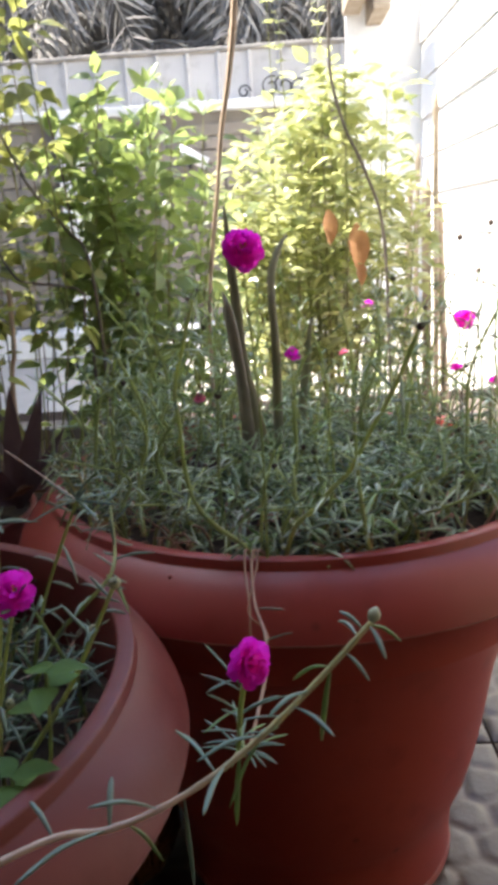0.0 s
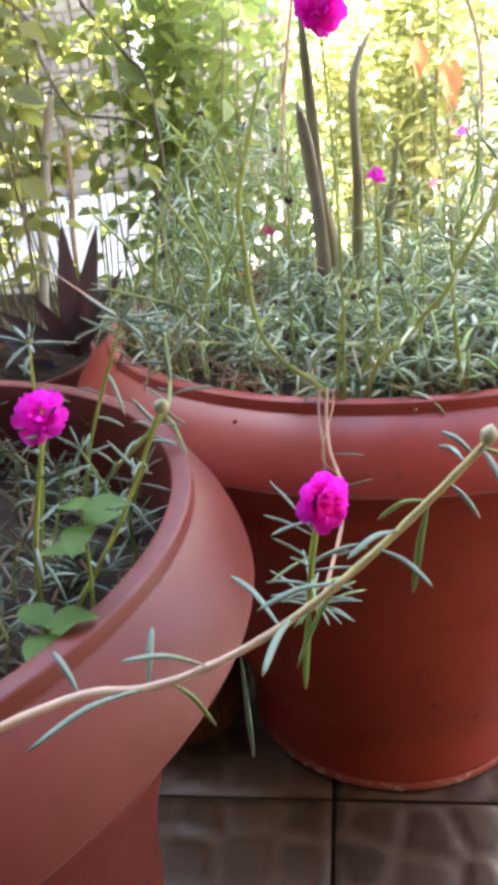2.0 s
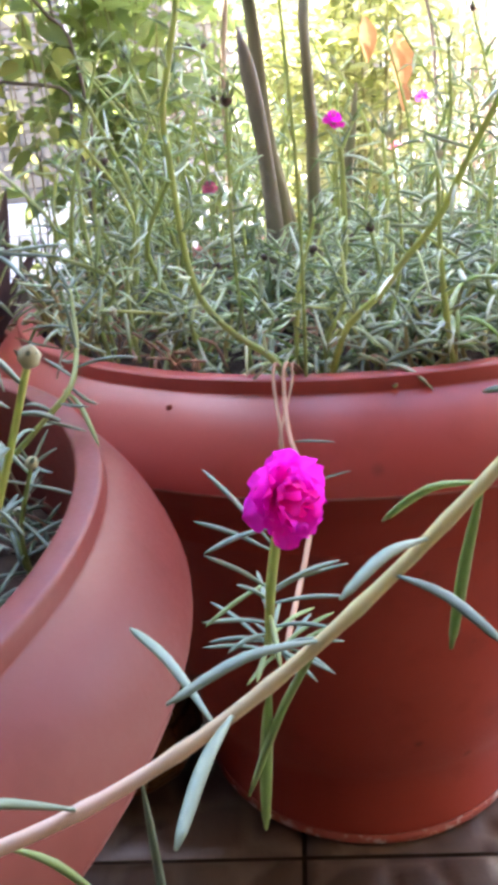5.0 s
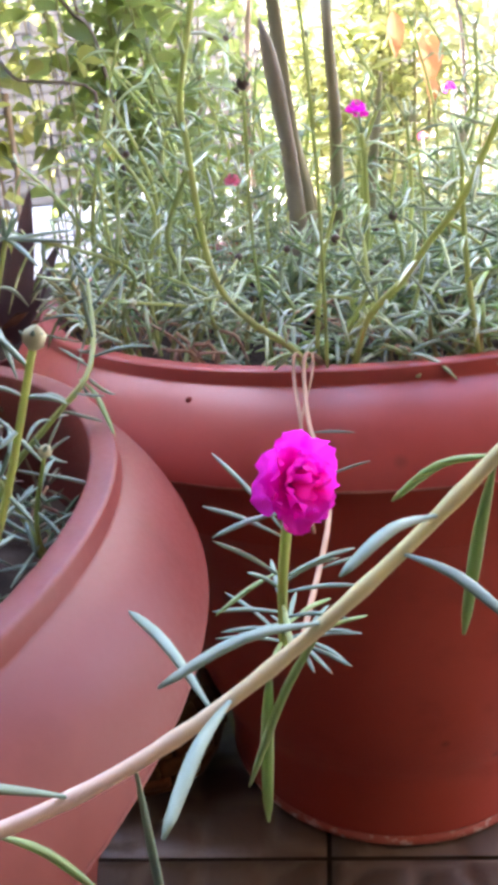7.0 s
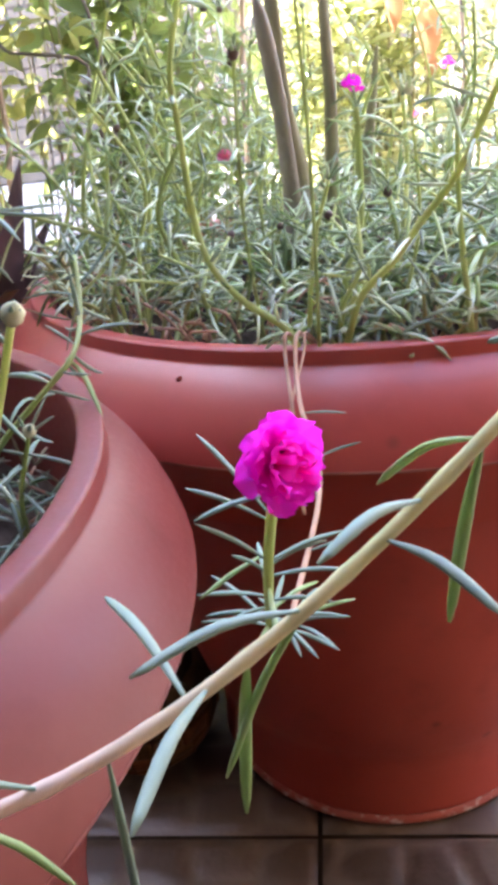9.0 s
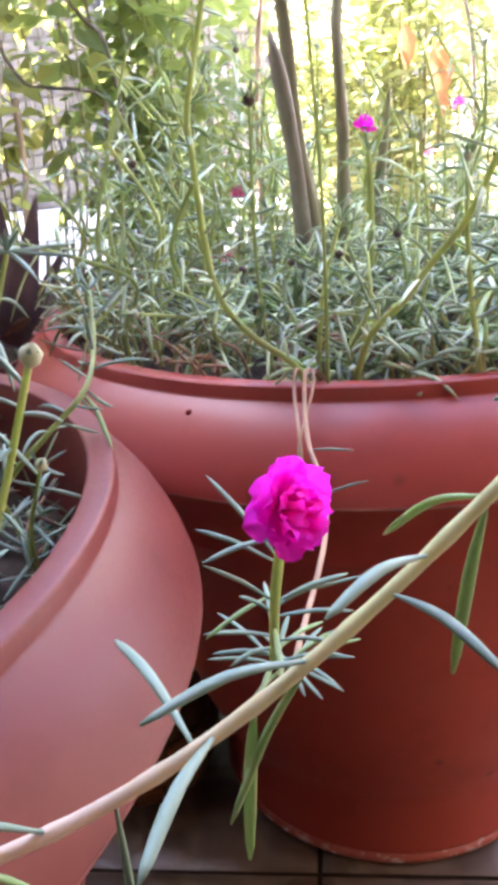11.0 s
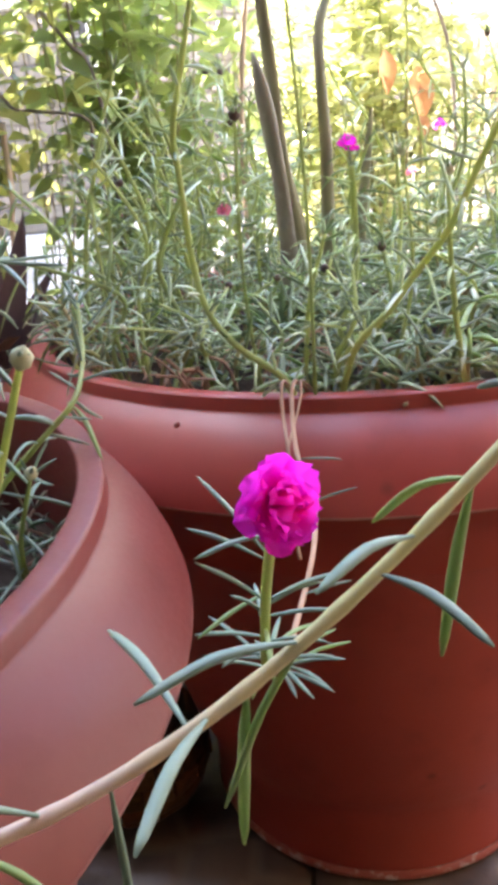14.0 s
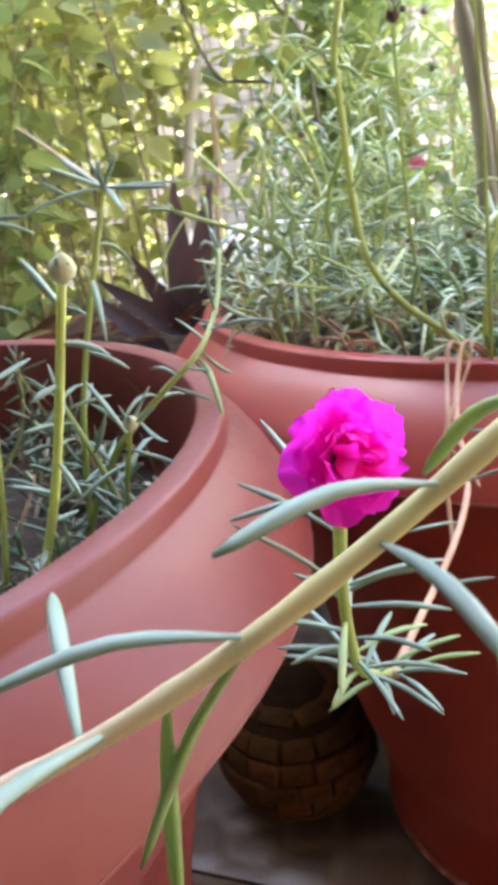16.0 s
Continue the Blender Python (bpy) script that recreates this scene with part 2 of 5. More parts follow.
def tile_material():
    m = mat("embossed_floor_tile", (0.062, 0.038, 0.023), (0.086, 0.055, 0.034), 9, 0.42, 0.25, 160, vary=0.10, spec=0.7, c3=(0.105, 0.07, 0.046), stain=0.6)
    n, l = m.node_tree.nodes, m.node_tree.links
    p = n["Principled BSDF"]
    stone = p.inputs["Base Color"].links[0].from_socket
    at = n.new("ShaderNodeAttribute")
    at.attribute_name = "relief"
    mx = n.new("ShaderNodeMix")
    mx.data_type = "RGBA"
    mx.inputs[6].default_value = (0.14, 0.10, 0.07, 1)
    l.new(at.outputs["Fac"], mx.inputs[0])
    l.new(stone, mx.inputs[7])
    l.new(mx.outputs[2], p.inputs["Base Color"])
    return m


M["tile"] = tile_material()


def ripening(m, low, high, x0, x1):
    """Lets the colour change along a stem, from older to younger growth."""
    n, l = m.node_tree.nodes, m.node_tree.links
    p = n["Principled BSDF"]
    old = p.inputs["Base Color"].links[0].from_socket
    tc, sep, mr = n.new("ShaderNodeTexCoord"), n.new("ShaderNodeSeparateXYZ"), n.new("ShaderNodeMapRange")
    l.new(tc.outputs["Object"], sep.inputs[0])
    l.new(sep.outputs[0], mr.inputs["Value"])
    mr.inputs["From Min"].default_value, mr.inputs["From Max"].default_value = x0, x1
    g, mx = n.new("ShaderNodeMix"), n.new("ShaderNodeMix")
    g.data_type = mx.data_type = "RGBA"
    g.inputs[6].default_value, g.inputs[7].default_value = (*low, 1), (*high, 1)
    l.new(mr.outputs[0], g.inputs[0])
    mx.inputs[0].default_value = 0.85
    l.new(old, mx.inputs[6])
    l.new(g.outputs[2], mx.inputs[7])
    l.new(mx.outputs[2], p.inputs["Base Color"])


ripening(M["stem_pale"], (0.74, 0.56, 0.42), (0.58, 0.61, 0.24), 0.085, 0.130)


# ---- mesh helpers ----
class Shape:
    """Collects vertices and faces for one mesh."""

    def __init__(self):
        self.v, self.f = [], []

    def grid(self, rows, close=False):
        """Joins rows of points (equal lengths) with quads."""
        o, w = len(self.v), len(rows[0])
        for r in rows:
            self.v.extend([tuple(p) for p in r])
        last = w if close else w - 1
        for i in range(len(rows) - 1):
            for j in range(last):
                k = (j + 1) % w
                self.f.append((o + i * w + j, o + i * w + k, o + (i + 1) * w + k, o + (i + 1) * w + j))
        return o

    def tube(self, pts, radii, sides=6, flat=1.0, caps=True):
        pts = [Vector(p) for p in pts]
        if not hasattr(radii, "__len__"):
            radii = [radii] * len(pts)
        up = Vector((0.13, 0.21, 0.97))
        rows = []
        for i, p in enumerate(pts):
            d = (pts[min(i + 1, len(pts) - 1)] - pts[max(i - 1, 0)]).normalized()
            a = d.cross(up)
            if a.length < 0.05:
                a = d.cross(Vector((1, 0.1, 0)))
            a.normalize()
            b = a.cross(d)
            rows.append([p + a * math.cos(2 * math.pi * k / sides) * radii[i] + b * math.sin(2 * math.pi * k / sides) * radii[i] * flat for k in range(sides)])
        o = self.grid(rows, True)
        if caps:
            self.f.append(tuple(range(o + sides - 1, o - 1, -1)))
            e = o + (len(rows) - 1) * sides
            self.f.append(tuple(range(e, e + sides)))

    def needle(self, p, d, length, r, bend=0.0, sides=4, segs=3, flat=0.7):
        """A fleshy narrow leaf from p along d, drooping by bend."""
        d = Vector(d).normalized()
        pts, rad = [], []
        for i in range(segs + 1):
            s = i / segs
            pts.append(Vector(p) + d * length * s + Vector((0, 0, -bend * length * s * s)))
            rad.append(r * (0.45 + 1.5 * s * (1 - s) * 1.5) if i < segs else r * 0.25)
        self.tube(pts, rad, sides, flat)

    def blade(self, p, d, n, length, width, fold=0.25, droop=0.2, segs=4, wave=0.0, tip=1.0):
        """A broad leaf with a folded midrib: five points across, segs along."""
        d = Vector(d).normalized()
        n = Vector(n)
        a = d.cross(n)
        if a.length < 1e-3:
            a = d.cross(Vector((0.3, 0.5, 0.8)))
        a.normalize()
        n = a.cross(d).normalized()
        rows = []
        for i in range(segs + 1):
            s = i / segs
            w = width * 0.5 * (math.sin(math.pi * min(1, s ** (0.75 * tip) * 0.97 + 0.03)) ** 0.8 + 0.02)
            c = Vector(p) + d * length * s - n * droop * length * s * s
            row = []
            for k in (-1, -0.5, 0, 0.5, 1):
                lift = abs(k) ** 1.2 * w * fold + wave * w * math.sin(7 * s + 2.2 * k)
                row.append(c + a * w * k + n * lift)
            rows.append(row)
        self.grid(rows)

    def lathe(self, prof, c, sides=96, wob=0.0):
        rows = []
        for r, z in prof:
            rows.append([(c[0] + r * math.cos(2 * math.pi * k / sides) * (1 + wob * math.sin(3 * 2 * math.pi * k / sides)), c[1] + r * math.sin(2 * math.pi * k / sides), z) for k in range(sides)])
        self.grid(rows, True)

    def box(self, a, b):
        (x0, y0, z0), (x1, y1, z1) = a, b
        o = len(self.v)
        self.v.extend([(x0, y0, z0), (x1, y0, z0), (x1, y1, z0), (x0, y1, z0), (x0, y0, z1), (x1, y0, z1), (x1, y1, z1), (x0, y1, z1)])
        for q in ((3, 2, 1, 0), (4, 5, 6, 7), (0, 1, 5, 4), (1, 2, 6, 5), (2, 3, 7, 6), (3, 0, 4, 7)):
            self.f.append(tuple(o + i for i in q))

    def ball(self, c, r, seg=8, rings=5, stretch=(1, 1, 1)):
        rows = []
        for i in range(rings + 1):
            t = math.pi * (i / rings * 0.98 + 0.01)
            rows.append([(c[0] + r * math.sin(t) * math.cos(2 * math.pi * k / seg) * stretch[0], c[1] + r * math.sin(t) * math.sin(2 * math.pi * k / seg) * stretch[1], c[2] - r * math.cos(t) * stretch[2]) for k in range(seg)])
        self.grid(rows, True)

    def mesh(self, name, material, smooth=True):
        me = bpy.data.meshes.new(name)
        me.from_pydata(self.v, [], self.f)
        me.materials.append(material)
        if smooth:
            me.polygons.foreach_set("use_smooth", [True] * len(me.polygons))
        me.update()
        return me


def part(name, shape, material, parent, label="", smooth=True):
    ob = new(name, shape.mesh(name, material, smooth))
    ob.parent = parent
    if label:
        ob["label"] = label
    return ob


def single(name, shape, material, label, category, kind="", group="", smooth=True):
    return tagged(new(name, shape.mesh(name, material, smooth)), label, category, group, kind)


def thing(name, place, label, category, group="", kind=""):
    ob = new(name)
    ob.location = place
    ob.empty_display_size = 0.02
    return tagged(ob, label, category, group, kind)


def under(name, shape, material, parent, label="", smooth=True):
    """As part(), for a shape given in world places."""
    o = parent.location
    q = parent.parent
    while q:
        o = o + q.location
        q = q.parent
    shape.v = [(x - o.x, y - o.y, z - o.z) for x, y, z in shape.v]
    return part(name, shape, material, parent, label, smooth)


def rnd(a, b):
    return random.uniform(a, b)


def bevel(shape_mesh, width, segments=2):
    bm = bmesh.new()
    bm.from_mesh(shape_mesh)
    bmesh.ops.bevel(bm, geom=bm.edges[:], offset=width, segments=segments, affect="EDGES", profile=0.6)
    bm.to_mesh(shape_mesh)
    bm.free()


def curve_pts(pts, n):
    """n points along a smooth curve through pts."""
    pts = [Vector(p) for p in pts]
    out = []
    m = len(pts) - 1
    for i in range(n):
        u = i / (n - 1) * m
        k = min(int(u), m - 1)
        s = u - k
        a, b, c, d = pts[max(k - 1, 0)], pts[k], pts[k + 1], pts[min(k + 2, m)]
        out.append(0.5 * (2 * b + (c - a) * s + (2 * a - 5 * b + 4 * c - d) * s * s + (3 * b - a - 3 * c + d) * s ** 3))
    return out


# ---- setting: ground, unseen walls and roof added for shade, garden walls ----
def plane(name, x0, x1, y0, y1, z, material, label, category):
    s = Shape()
    s.box((x0, y0, z - 0.05), (x1, y1, z))
    return single(name, s, material, label, category, "structure", smooth=False)


plane("ground", -400, 400, -400, 800, -0.022, M["ground"], "pale sunlit concrete yard ground", "ground")

# unseen walls and roof slab, added to block light behind and above the pots
REAR_Y, REAR_TOP = -2.2, 3.8
s = Shape()
s.box((-1.75, REAR_Y - 0.2, -0.02), (6, REAR_Y, REAR_TOP))
single("wall_unseen_rear", s, M["house"], "unseen ochre wall added to darken the near end of the floor", "wall", "structure", smooth=False)
s = Shape()
s.box((-1.6, REAR_Y, 2.45), (6, -0.30, 2.6))
single("ceiling_unseen", s, M["house"], "unseen roof slab added to cut the sky overhead", "ceiling", "structure", smooth=False)
s = Shape()
s.box((1.05, REAR_Y + 0.001, -0.02), (1.2, 0.20, 2.449))
single("wall_unseen_flank", s, M["house"], "unseen ochre wall added to cut light from the side", "wall", "structure", smooth=False)
# unseen wall, added so that its shadow covers the pots
s = Shape()
s.box((-1.75, REAR_Y + 0.001, -0.02), (-1.601, 0.87, 3.8))
single("wall_unseen_sun_block", s, M["wing"], "unseen dull cream wall added to keep the sun off the pots", "wall", "structure", smooth=False)

WALL_Y = 4.6
# added wall that casts shade on the ground before the garden wall
s = Shape()
s.box((-2.4, 2.0, -0.02), (-2.2, WALL_Y, 2.6))
single("wall_added_yard_shade", s, M["wing"], "dull cream wall added to shade the yard ground", "wall", "structure", smooth=False)
s = Shape()
s.box((-4.5, WALL_Y + 0.012, -0.02), (1.4, WALL_Y + 0.2, 1.36))
wall_back = single("wall_back", s, M["mortar"], "grey brick garden wall with dark mortar joints", "wall", "structure", smooth=False)
s = Shape()
s.box((-4.5, WALL_Y - 0.05, 1.362), (1.4, WALL_Y + 0.24, 1.415))
cop = single("coping", s, M["coping"], "white painted coping on the brick wall", "coping", "structure", smooth=False)
bevel(cop.data, 0.008)
s = Shape()
s.box((-1.165, WALL_Y - 0.07, -0.02), (-1.02, WALL_Y + 0.008, 1.36))
pil = single("pillar", s, M["plaster"], "white painted pillar of the garden wall", "pillar", "structure", smooth=False)
bevel(pil.data, 0.006)
s = Shape()
s.box((-4.5, WALL_Y - 0.35, -0.02), (1.0, WALL_Y - 0.005, 0.13))
st = single("step", s, M["plaster"], "low white plastered plinth along the garden wall", "plinth", "structure", smooth=False)
bevel(st.data, 0.012)

# ribbed panels standing on the coping
fence = thing("panel_fence", (0, WALL_Y + 0.08, 1.415), "white ribbed panel fence with a dusty grey rail", "fence")
for i in range(10):
    x0 = -2.95 + i * 0.37
    s = Shape()
    prof = []
    for k in range(3):
        b = x0 + k * 0.185
        if k < 2:
            prof += [(b, -0.022), (b + 0.012, -0.022), (b + 0.02, 0), (b + 0.178, 0)]
    prof.append((x0 + 0.369, -0.022))
    y = WALL_Y + 0.08
    s.grid([[(px, y + py, 1.412) for px, py in prof], [(px, y + py, 1.70) for px, py in prof]])
    s.grid([[(px, y + 0.03, 1.412) for px, py in prof], [(px, y + 0.03, 1.70) for px, py in prof]])
    under("panel", s, M["panel"], fence, smooth=False)
s = Shape()
s.tube(curve_pts([(-3.0 + i * 0.37, WALL_Y + 0.075, 1.715 + 0.004 * math.sin(i * 2.3)) for i in range(12)], 45), 0.017, 8)
under("rail", s, M["rail"], fence, "dusty grey top rail")

# white side wall with lapped courses
SIDE_X, SIDE_Y = 1.0, 0.9
wall_side = thing("wall_side", (SIDE_X, 2.2, 0), "sunlit white side wall with lapped courses", "wall", kind="structure")
s = Shape()
s.box((SIDE_X + 0.02, SIDE_Y, -0.02), (SIDE_X + 0.2, WALL_Y - 0.06, 2.9))
under("backing", s, M["plaster"], wall_side, smooth=False)
z = -0.02
while z < 2.85:
    s = Shape()
    h, lap = 0.205, 0.001 + 0.006 * ((z * 7.3) % 1.0)
    s.grid([[(SIDE_X - lap, SIDE_Y, z), (SIDE_X - lap, WALL_Y - 0.101, z)], [(SIDE_X + 0.008, SIDE_Y, z + h), (SIDE_X + 0.008, WALL_Y - 0.101, z + h)]])
    s.grid([[(SIDE_X + 0.02, SIDE_Y, z + 0.002), (SIDE_X + 0.02, WALL_Y - 0.101, z + 0.002)], [(SIDE_X - lap, SIDE_Y, z), (SIDE_X - lap, WALL_Y - 0.101, z)]])
    under("course", s, M["plaster"], wall_side, smooth=False)
    z += h + 0.0015
# white end pier and beam where the fence meets the side wall
s = Shape()
s.box((0.58, WALL_Y - 0.10, -0.02), (SIDE_X + 0.19, WALL_Y - 0.054, 1.95))
pier = single("pier", s, M["plaster"], "white plastered pier at the end of the fence", "pier", "structure", smooth=False)
bevel(pier.data, 0.006)
s = Shape()
s.box((0.56, 4.1, 1.80), (0.66, 4.48, 1.95))
s.box((0.69, 4.1, 1.74), (0.78, 4.48, 1.92))
beams = single("beam_ends", s, M["wood"], "weathered wooden beam ends under a roof edge", "beam", "structure", smooth=False)
bevel(beams.data, 0.008)


# ---- pots ----
def planter_body(pot, cx, cy, zr, k, edge, girth, plastic, lean):
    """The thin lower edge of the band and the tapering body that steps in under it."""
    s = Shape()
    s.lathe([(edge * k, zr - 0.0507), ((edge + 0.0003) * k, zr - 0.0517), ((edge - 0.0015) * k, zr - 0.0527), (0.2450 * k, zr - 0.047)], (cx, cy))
    under("band_edge", s, M["pot_edge" if plastic == "pot" else "edge_glint"], pot, "thin pale lower edge of the band")
    top = zr - 0.046
    if plastic == "pot_dusty" and girth > 1:  # the nearer pot swells down from its band without a deep step
        body = [(0.2780, 1.002), (0.2680, 0.975), (0.2545, 0.93), (0.2375, 0.85), (0.2235, 0.745), (0.2130, 0.64), (0.2055, 0.565), (0.2003, 0.49), (0.1975, 0.385), (0.1952, 0.257), (0.1941, 0.025)]
        body = [(r / girth, z) for r, z in body]
    else:
        body = [(0.2465, 1.0), (0.2370, 0.93), (0.2270, 0.85), (0.2090, 0.70), (0.1985, 0.61), (0.1925, 0.527), (0.1850, 0.422), (0.1765, 0.33), (0.1690, 0.264), (0.1590, 0.205), (0.1530, 0.165), (0.1500, 0.105), (0.1485, 0.025)]
    s = Shape()
    s.lathe([(0.2452 * k, zr - 0.11), (0.2462 * k, zr - 0.045)] + [(r * girth * k, z * top) for r, z in body], (cx, cy))
    s.v = [(x, y + lean * max(0.0, 1 - z / top), z) for x, y, z in s.v]
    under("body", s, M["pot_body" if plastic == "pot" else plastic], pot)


def planter(name, cx, cy, zr, k, soil_drop, label, flare=1.0, plastic="pot", girth=1.0, lean=0.0):
    """A moulded pot: lip, groove, flared band with a thin lower edge, tapering body and straight foot. k scales the radii, lean is how far the foot stands forward."""
    pot = thing(name, (cx, cy, 0), label, "plant pot")
    lip = [(0.2435, -0.10), (0.2440, -0.02), (0.2448, -0.0012), (0.2455, -0.0002), (0.2466, 0.0), (0.2556, 0.0006), (0.2569, 0.0002), (0.2575, -0.0008), (0.2577, -0.0070), (0.2579, -0.0078),
           (0.2590, -0.0084), (0.2640, -0.0112), (0.2700, -0.0158), (0.2760, -0.0216), (0.2820, -0.0286), (0.2870, -0.0360), (0.2910, -0.0435), (0.2935, -0.0505)]
    lip = [(0.257 + (r - 0.257) * flare if r > 0.2585 else r, z) for r, z in lip]
    edge = lip[-1][0]
    s = Shape()
    s.lathe([(r * k, zr + z) for r, z in lip], (cx, cy))
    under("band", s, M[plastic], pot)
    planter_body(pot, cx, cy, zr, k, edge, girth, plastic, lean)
    s = Shape()
    s.lathe([(((0.1941 if girth > 1 else 0.1485) + r) * k, z) for r, z in ((0, 0.0095), (0.0012, 0.008), (0.0018, 0.003), (0.0005, 0.0005), (-0.06, 0.0005))], (cx, cy + lean))
    under("foot_ring", s, M["foot"], pot, "pale chipped foot edge")
    s = Shape()
    rows = []
    for i in range(15):
        r = 0.2436 * k * i / 14 + 0.0005
        rows.append([(cx + r * math.cos(2 * math.pi * j / 48), cy + r * math.sin(2 * math.pi * j / 48), zr - soil_drop + 0.012 * noise.noise((r * 40 * math.cos(j * 0.131), r * 40 * math.sin(j * 0.131), 3.1))) for j in range(48)])
    s.grid(rows, True)
    single("potting_soil", s, M["soil"], "dark crumbly potting soil in a terracotta pot", "soil", kind="stuff")
    return pot


BIG = (0.0941, 0.2242, 0.4252)
NEAR = (-0.2402, -0.1994, 0.4353)
THIRD = (-0.330, 0.270, 0.374)
big_pot = planter("plant_pot", *BIG, 1.0, 0.016, "large terracotta plastic pot full of moss rose", lean=-0.026)
s = Shape()
s.ball((-0.0153, -0.0194, 0.4111), 0.0019, 12, 8)
under("blemish", s, M["blemish"], big_pot, "small round dark blemish on the band")
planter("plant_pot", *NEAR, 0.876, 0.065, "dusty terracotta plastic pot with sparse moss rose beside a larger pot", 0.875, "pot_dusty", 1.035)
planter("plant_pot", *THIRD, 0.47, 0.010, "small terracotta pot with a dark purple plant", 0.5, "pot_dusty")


# ---- moss rose ----
def whorl_leaves(s, path, spacing, length, r, up, start=0.15, sides=4, segs=3, jitter=0.3, bend=0.25):
    """Narrow leaves spiralling along a stem."""
    total, k, ang = 0.0, 0, rnd(0, 6.28)
    for i in range(1, len(path)):
        a, b = path[i - 1], path[i]
        d = b - a
        seg = d.length
        if seg < 1e-6:
            continue
        dn = d.normalized()
        side = dn.cross(Vector((0.31, 0.77, 0.55))).normalized()
        other = dn.cross(side)
        pos = 0.0
        while pos < seg:
            frac = (i - 1 + pos / seg) / (len(path) - 1)
            if frac >= start:
                ang += 2.4
                out = side * math.cos(ang) + other * math.sin(ang)
                w = out + dn * (up + rnd(-jitter, jitter))
                s.needle(a + dn * pos, w, length * rnd(0.65, 1.2), r * rnd(0.8, 1.15), rnd(-bend * 0.5, bend), sides, segs)
            pos += spacing * rnd(0.7, 1.3)


def petal_shape(length, width, cup, seed):
    rg = random.Random(seed)
    s = Shape()
    rows = []
    n = 6
    ph = rg.uniform(0, 6)
    for i in range(n + 1):
        u = i / n
        w = width * (0.18 + 0.82 * math.sin(min(1.0, u * 1.12) * math.pi * 0.5)) * (1 if u < 0.85 else 1 - (u - 0.85) * 1.6)
        row = []
        for j in range(7):
            q = j / 3 - 1
            lx = length * u * (1 - 0.03 * (j % 2) * (u > 0.9) - 0.14 * q * q * u)
            ruffle = 0.10 * length * u * u * math.sin(ph + q * 7.5 + u * 4)
            row.append((lx * math.cos(cup * u), w * 0.5 * q, lx * math.sin(cup * u) + 0.18 * w * q * q + ruffle))
        rows.append(row)
    s.grid(rows)
    return s


PETALS = [petal_shape(1.0, 0.8, 0.25, i).mesh("petal", M["petal"]) for i in range(4)]
PETALS_CORE = [petal_shape(1.0, 0.95, 0.5, i + 9).mesh("petal", M["petal_core"]) for i in range(2)]
PETALS_PALE = [petal_shape(1.0, 1.0, 0.35, i + 20).mesh("petal", M["petal_pale"]) for i in range(2)]


def bloom(parent, centre, face, radius, pale=False, full=True, core=False):
    """A double flower: rings of petals, core petals and anthers, as parts of one flower part."""
    f = Vector(face).normalized()
    q = f.to_track_quat("Z", "Y")
    fl = new("flower")
    fl.parent = parent
    fl.matrix_local = Matrix.LocRotScale(Vector(centre) - parent.location, q, (1, 1, 1))
    rings = [(8, -0.25, 0.94, 0), (8, 0.10, 1.0, 0.5), (7, 0.42, 1.0, 0.2), (6, 0.76, 0.94, 0.7), (5, 1.10, 0.84, 0.3)] if full else [(6, 0.0, 1.0, 0), (6, 0.45, 0.95, 0.5), (5, 0.9, 0.8, 0.2)]
    for n, tilt, size, off in rings:
        for i in range(n):
            a = 2 * math.pi * (i + off) / n + rnd(-0.2, 0.2)
            src = PETALS_PALE if pale else PETALS
            if tilt > 1.0 and core:
                src = PETALS_CORE
            ob = new("petal", random.choice(src))
            ob.parent = fl
            sc = radius * size * rnd(0.82, 1.1)
            ob.matrix_local = Matrix.Rotation(a, 4, "Z") @ Matrix.Rotation(-tilt - rnd(-0.2, 0.2), 4, "Y") @ Matrix.Diagonal((sc, sc, sc, 1))
    s = Shape()
    for i in range(14 if full else 5):
        a, r = rnd(0, 6.28), radius * rnd(0.02, 0.2)
        tip = (r * math.cos(a), r * math.sin(a), radius * rnd(0.35, 0.6))
        s.tube([(r * 0.3 * math.cos(a), r * 0.3 * math.sin(a), 0), tip], radius * 0.02, 4)
        s.ball(tip, radius * 0.05, 5, 3)
    part("stamen_tuft", s, M["anther"], fl, "yellow stamen tuft")
    s = Shape()
    s.lathe([(radius * 0.08, -radius * 0.3), (radius * 0.2, -radius * 0.18), (radius * 0.3, 0.0), (radius * 0.36, radius * 0.16)], (0, 0), 10)
    part("calyx", s, M["stem_green"], fl, "green calyx")
    return fl


def bud_on(s, p, d, r, long=1.7):
    d = Vector(d).normalized()
    s.tube([Vector(p) + d * r * long * u for u in (-0.1, 0.25, 0.6, 0.9, 1.15)], [r * 0.45, r * 0.95, r, r * 0.6, r * 0.12], 8)


# the arching stem that comes over the lip of the nearer pot
arch = thing("moss_rose", (-0.06, -0.33, 0.37), "arching pale moss rose shoot with needle leaves and closed bud", "plant")
ARCH = [(-0.085, -0.300, 0.372), (-0.074, -0.350, 0.428), (-0.045, -0.372, 0.458), (-0.015, -0.3558, 0.4621), (0.003, -0.3475, 0.4582), (0.02, -0.3399, 0.4594), (0.038, -0.3323, 0.4652), (0.056, -0.325, 0.4749), (0.074, -0.3181, 0.4878), (0.092, -0.3116, 0.5032), (0.106, -0.3069, 0.5164)]
path = curve_pts(ARCH, 60)
s = Shape()
s.tube(path, [0.00138 - 0.00022 * i / 59 + 0.00018 * (i % 5 == 0) for i in range(60)], 10)
under("stem", s, M["stem_pale"], arch, "pale pinkish to green fleshy stem")
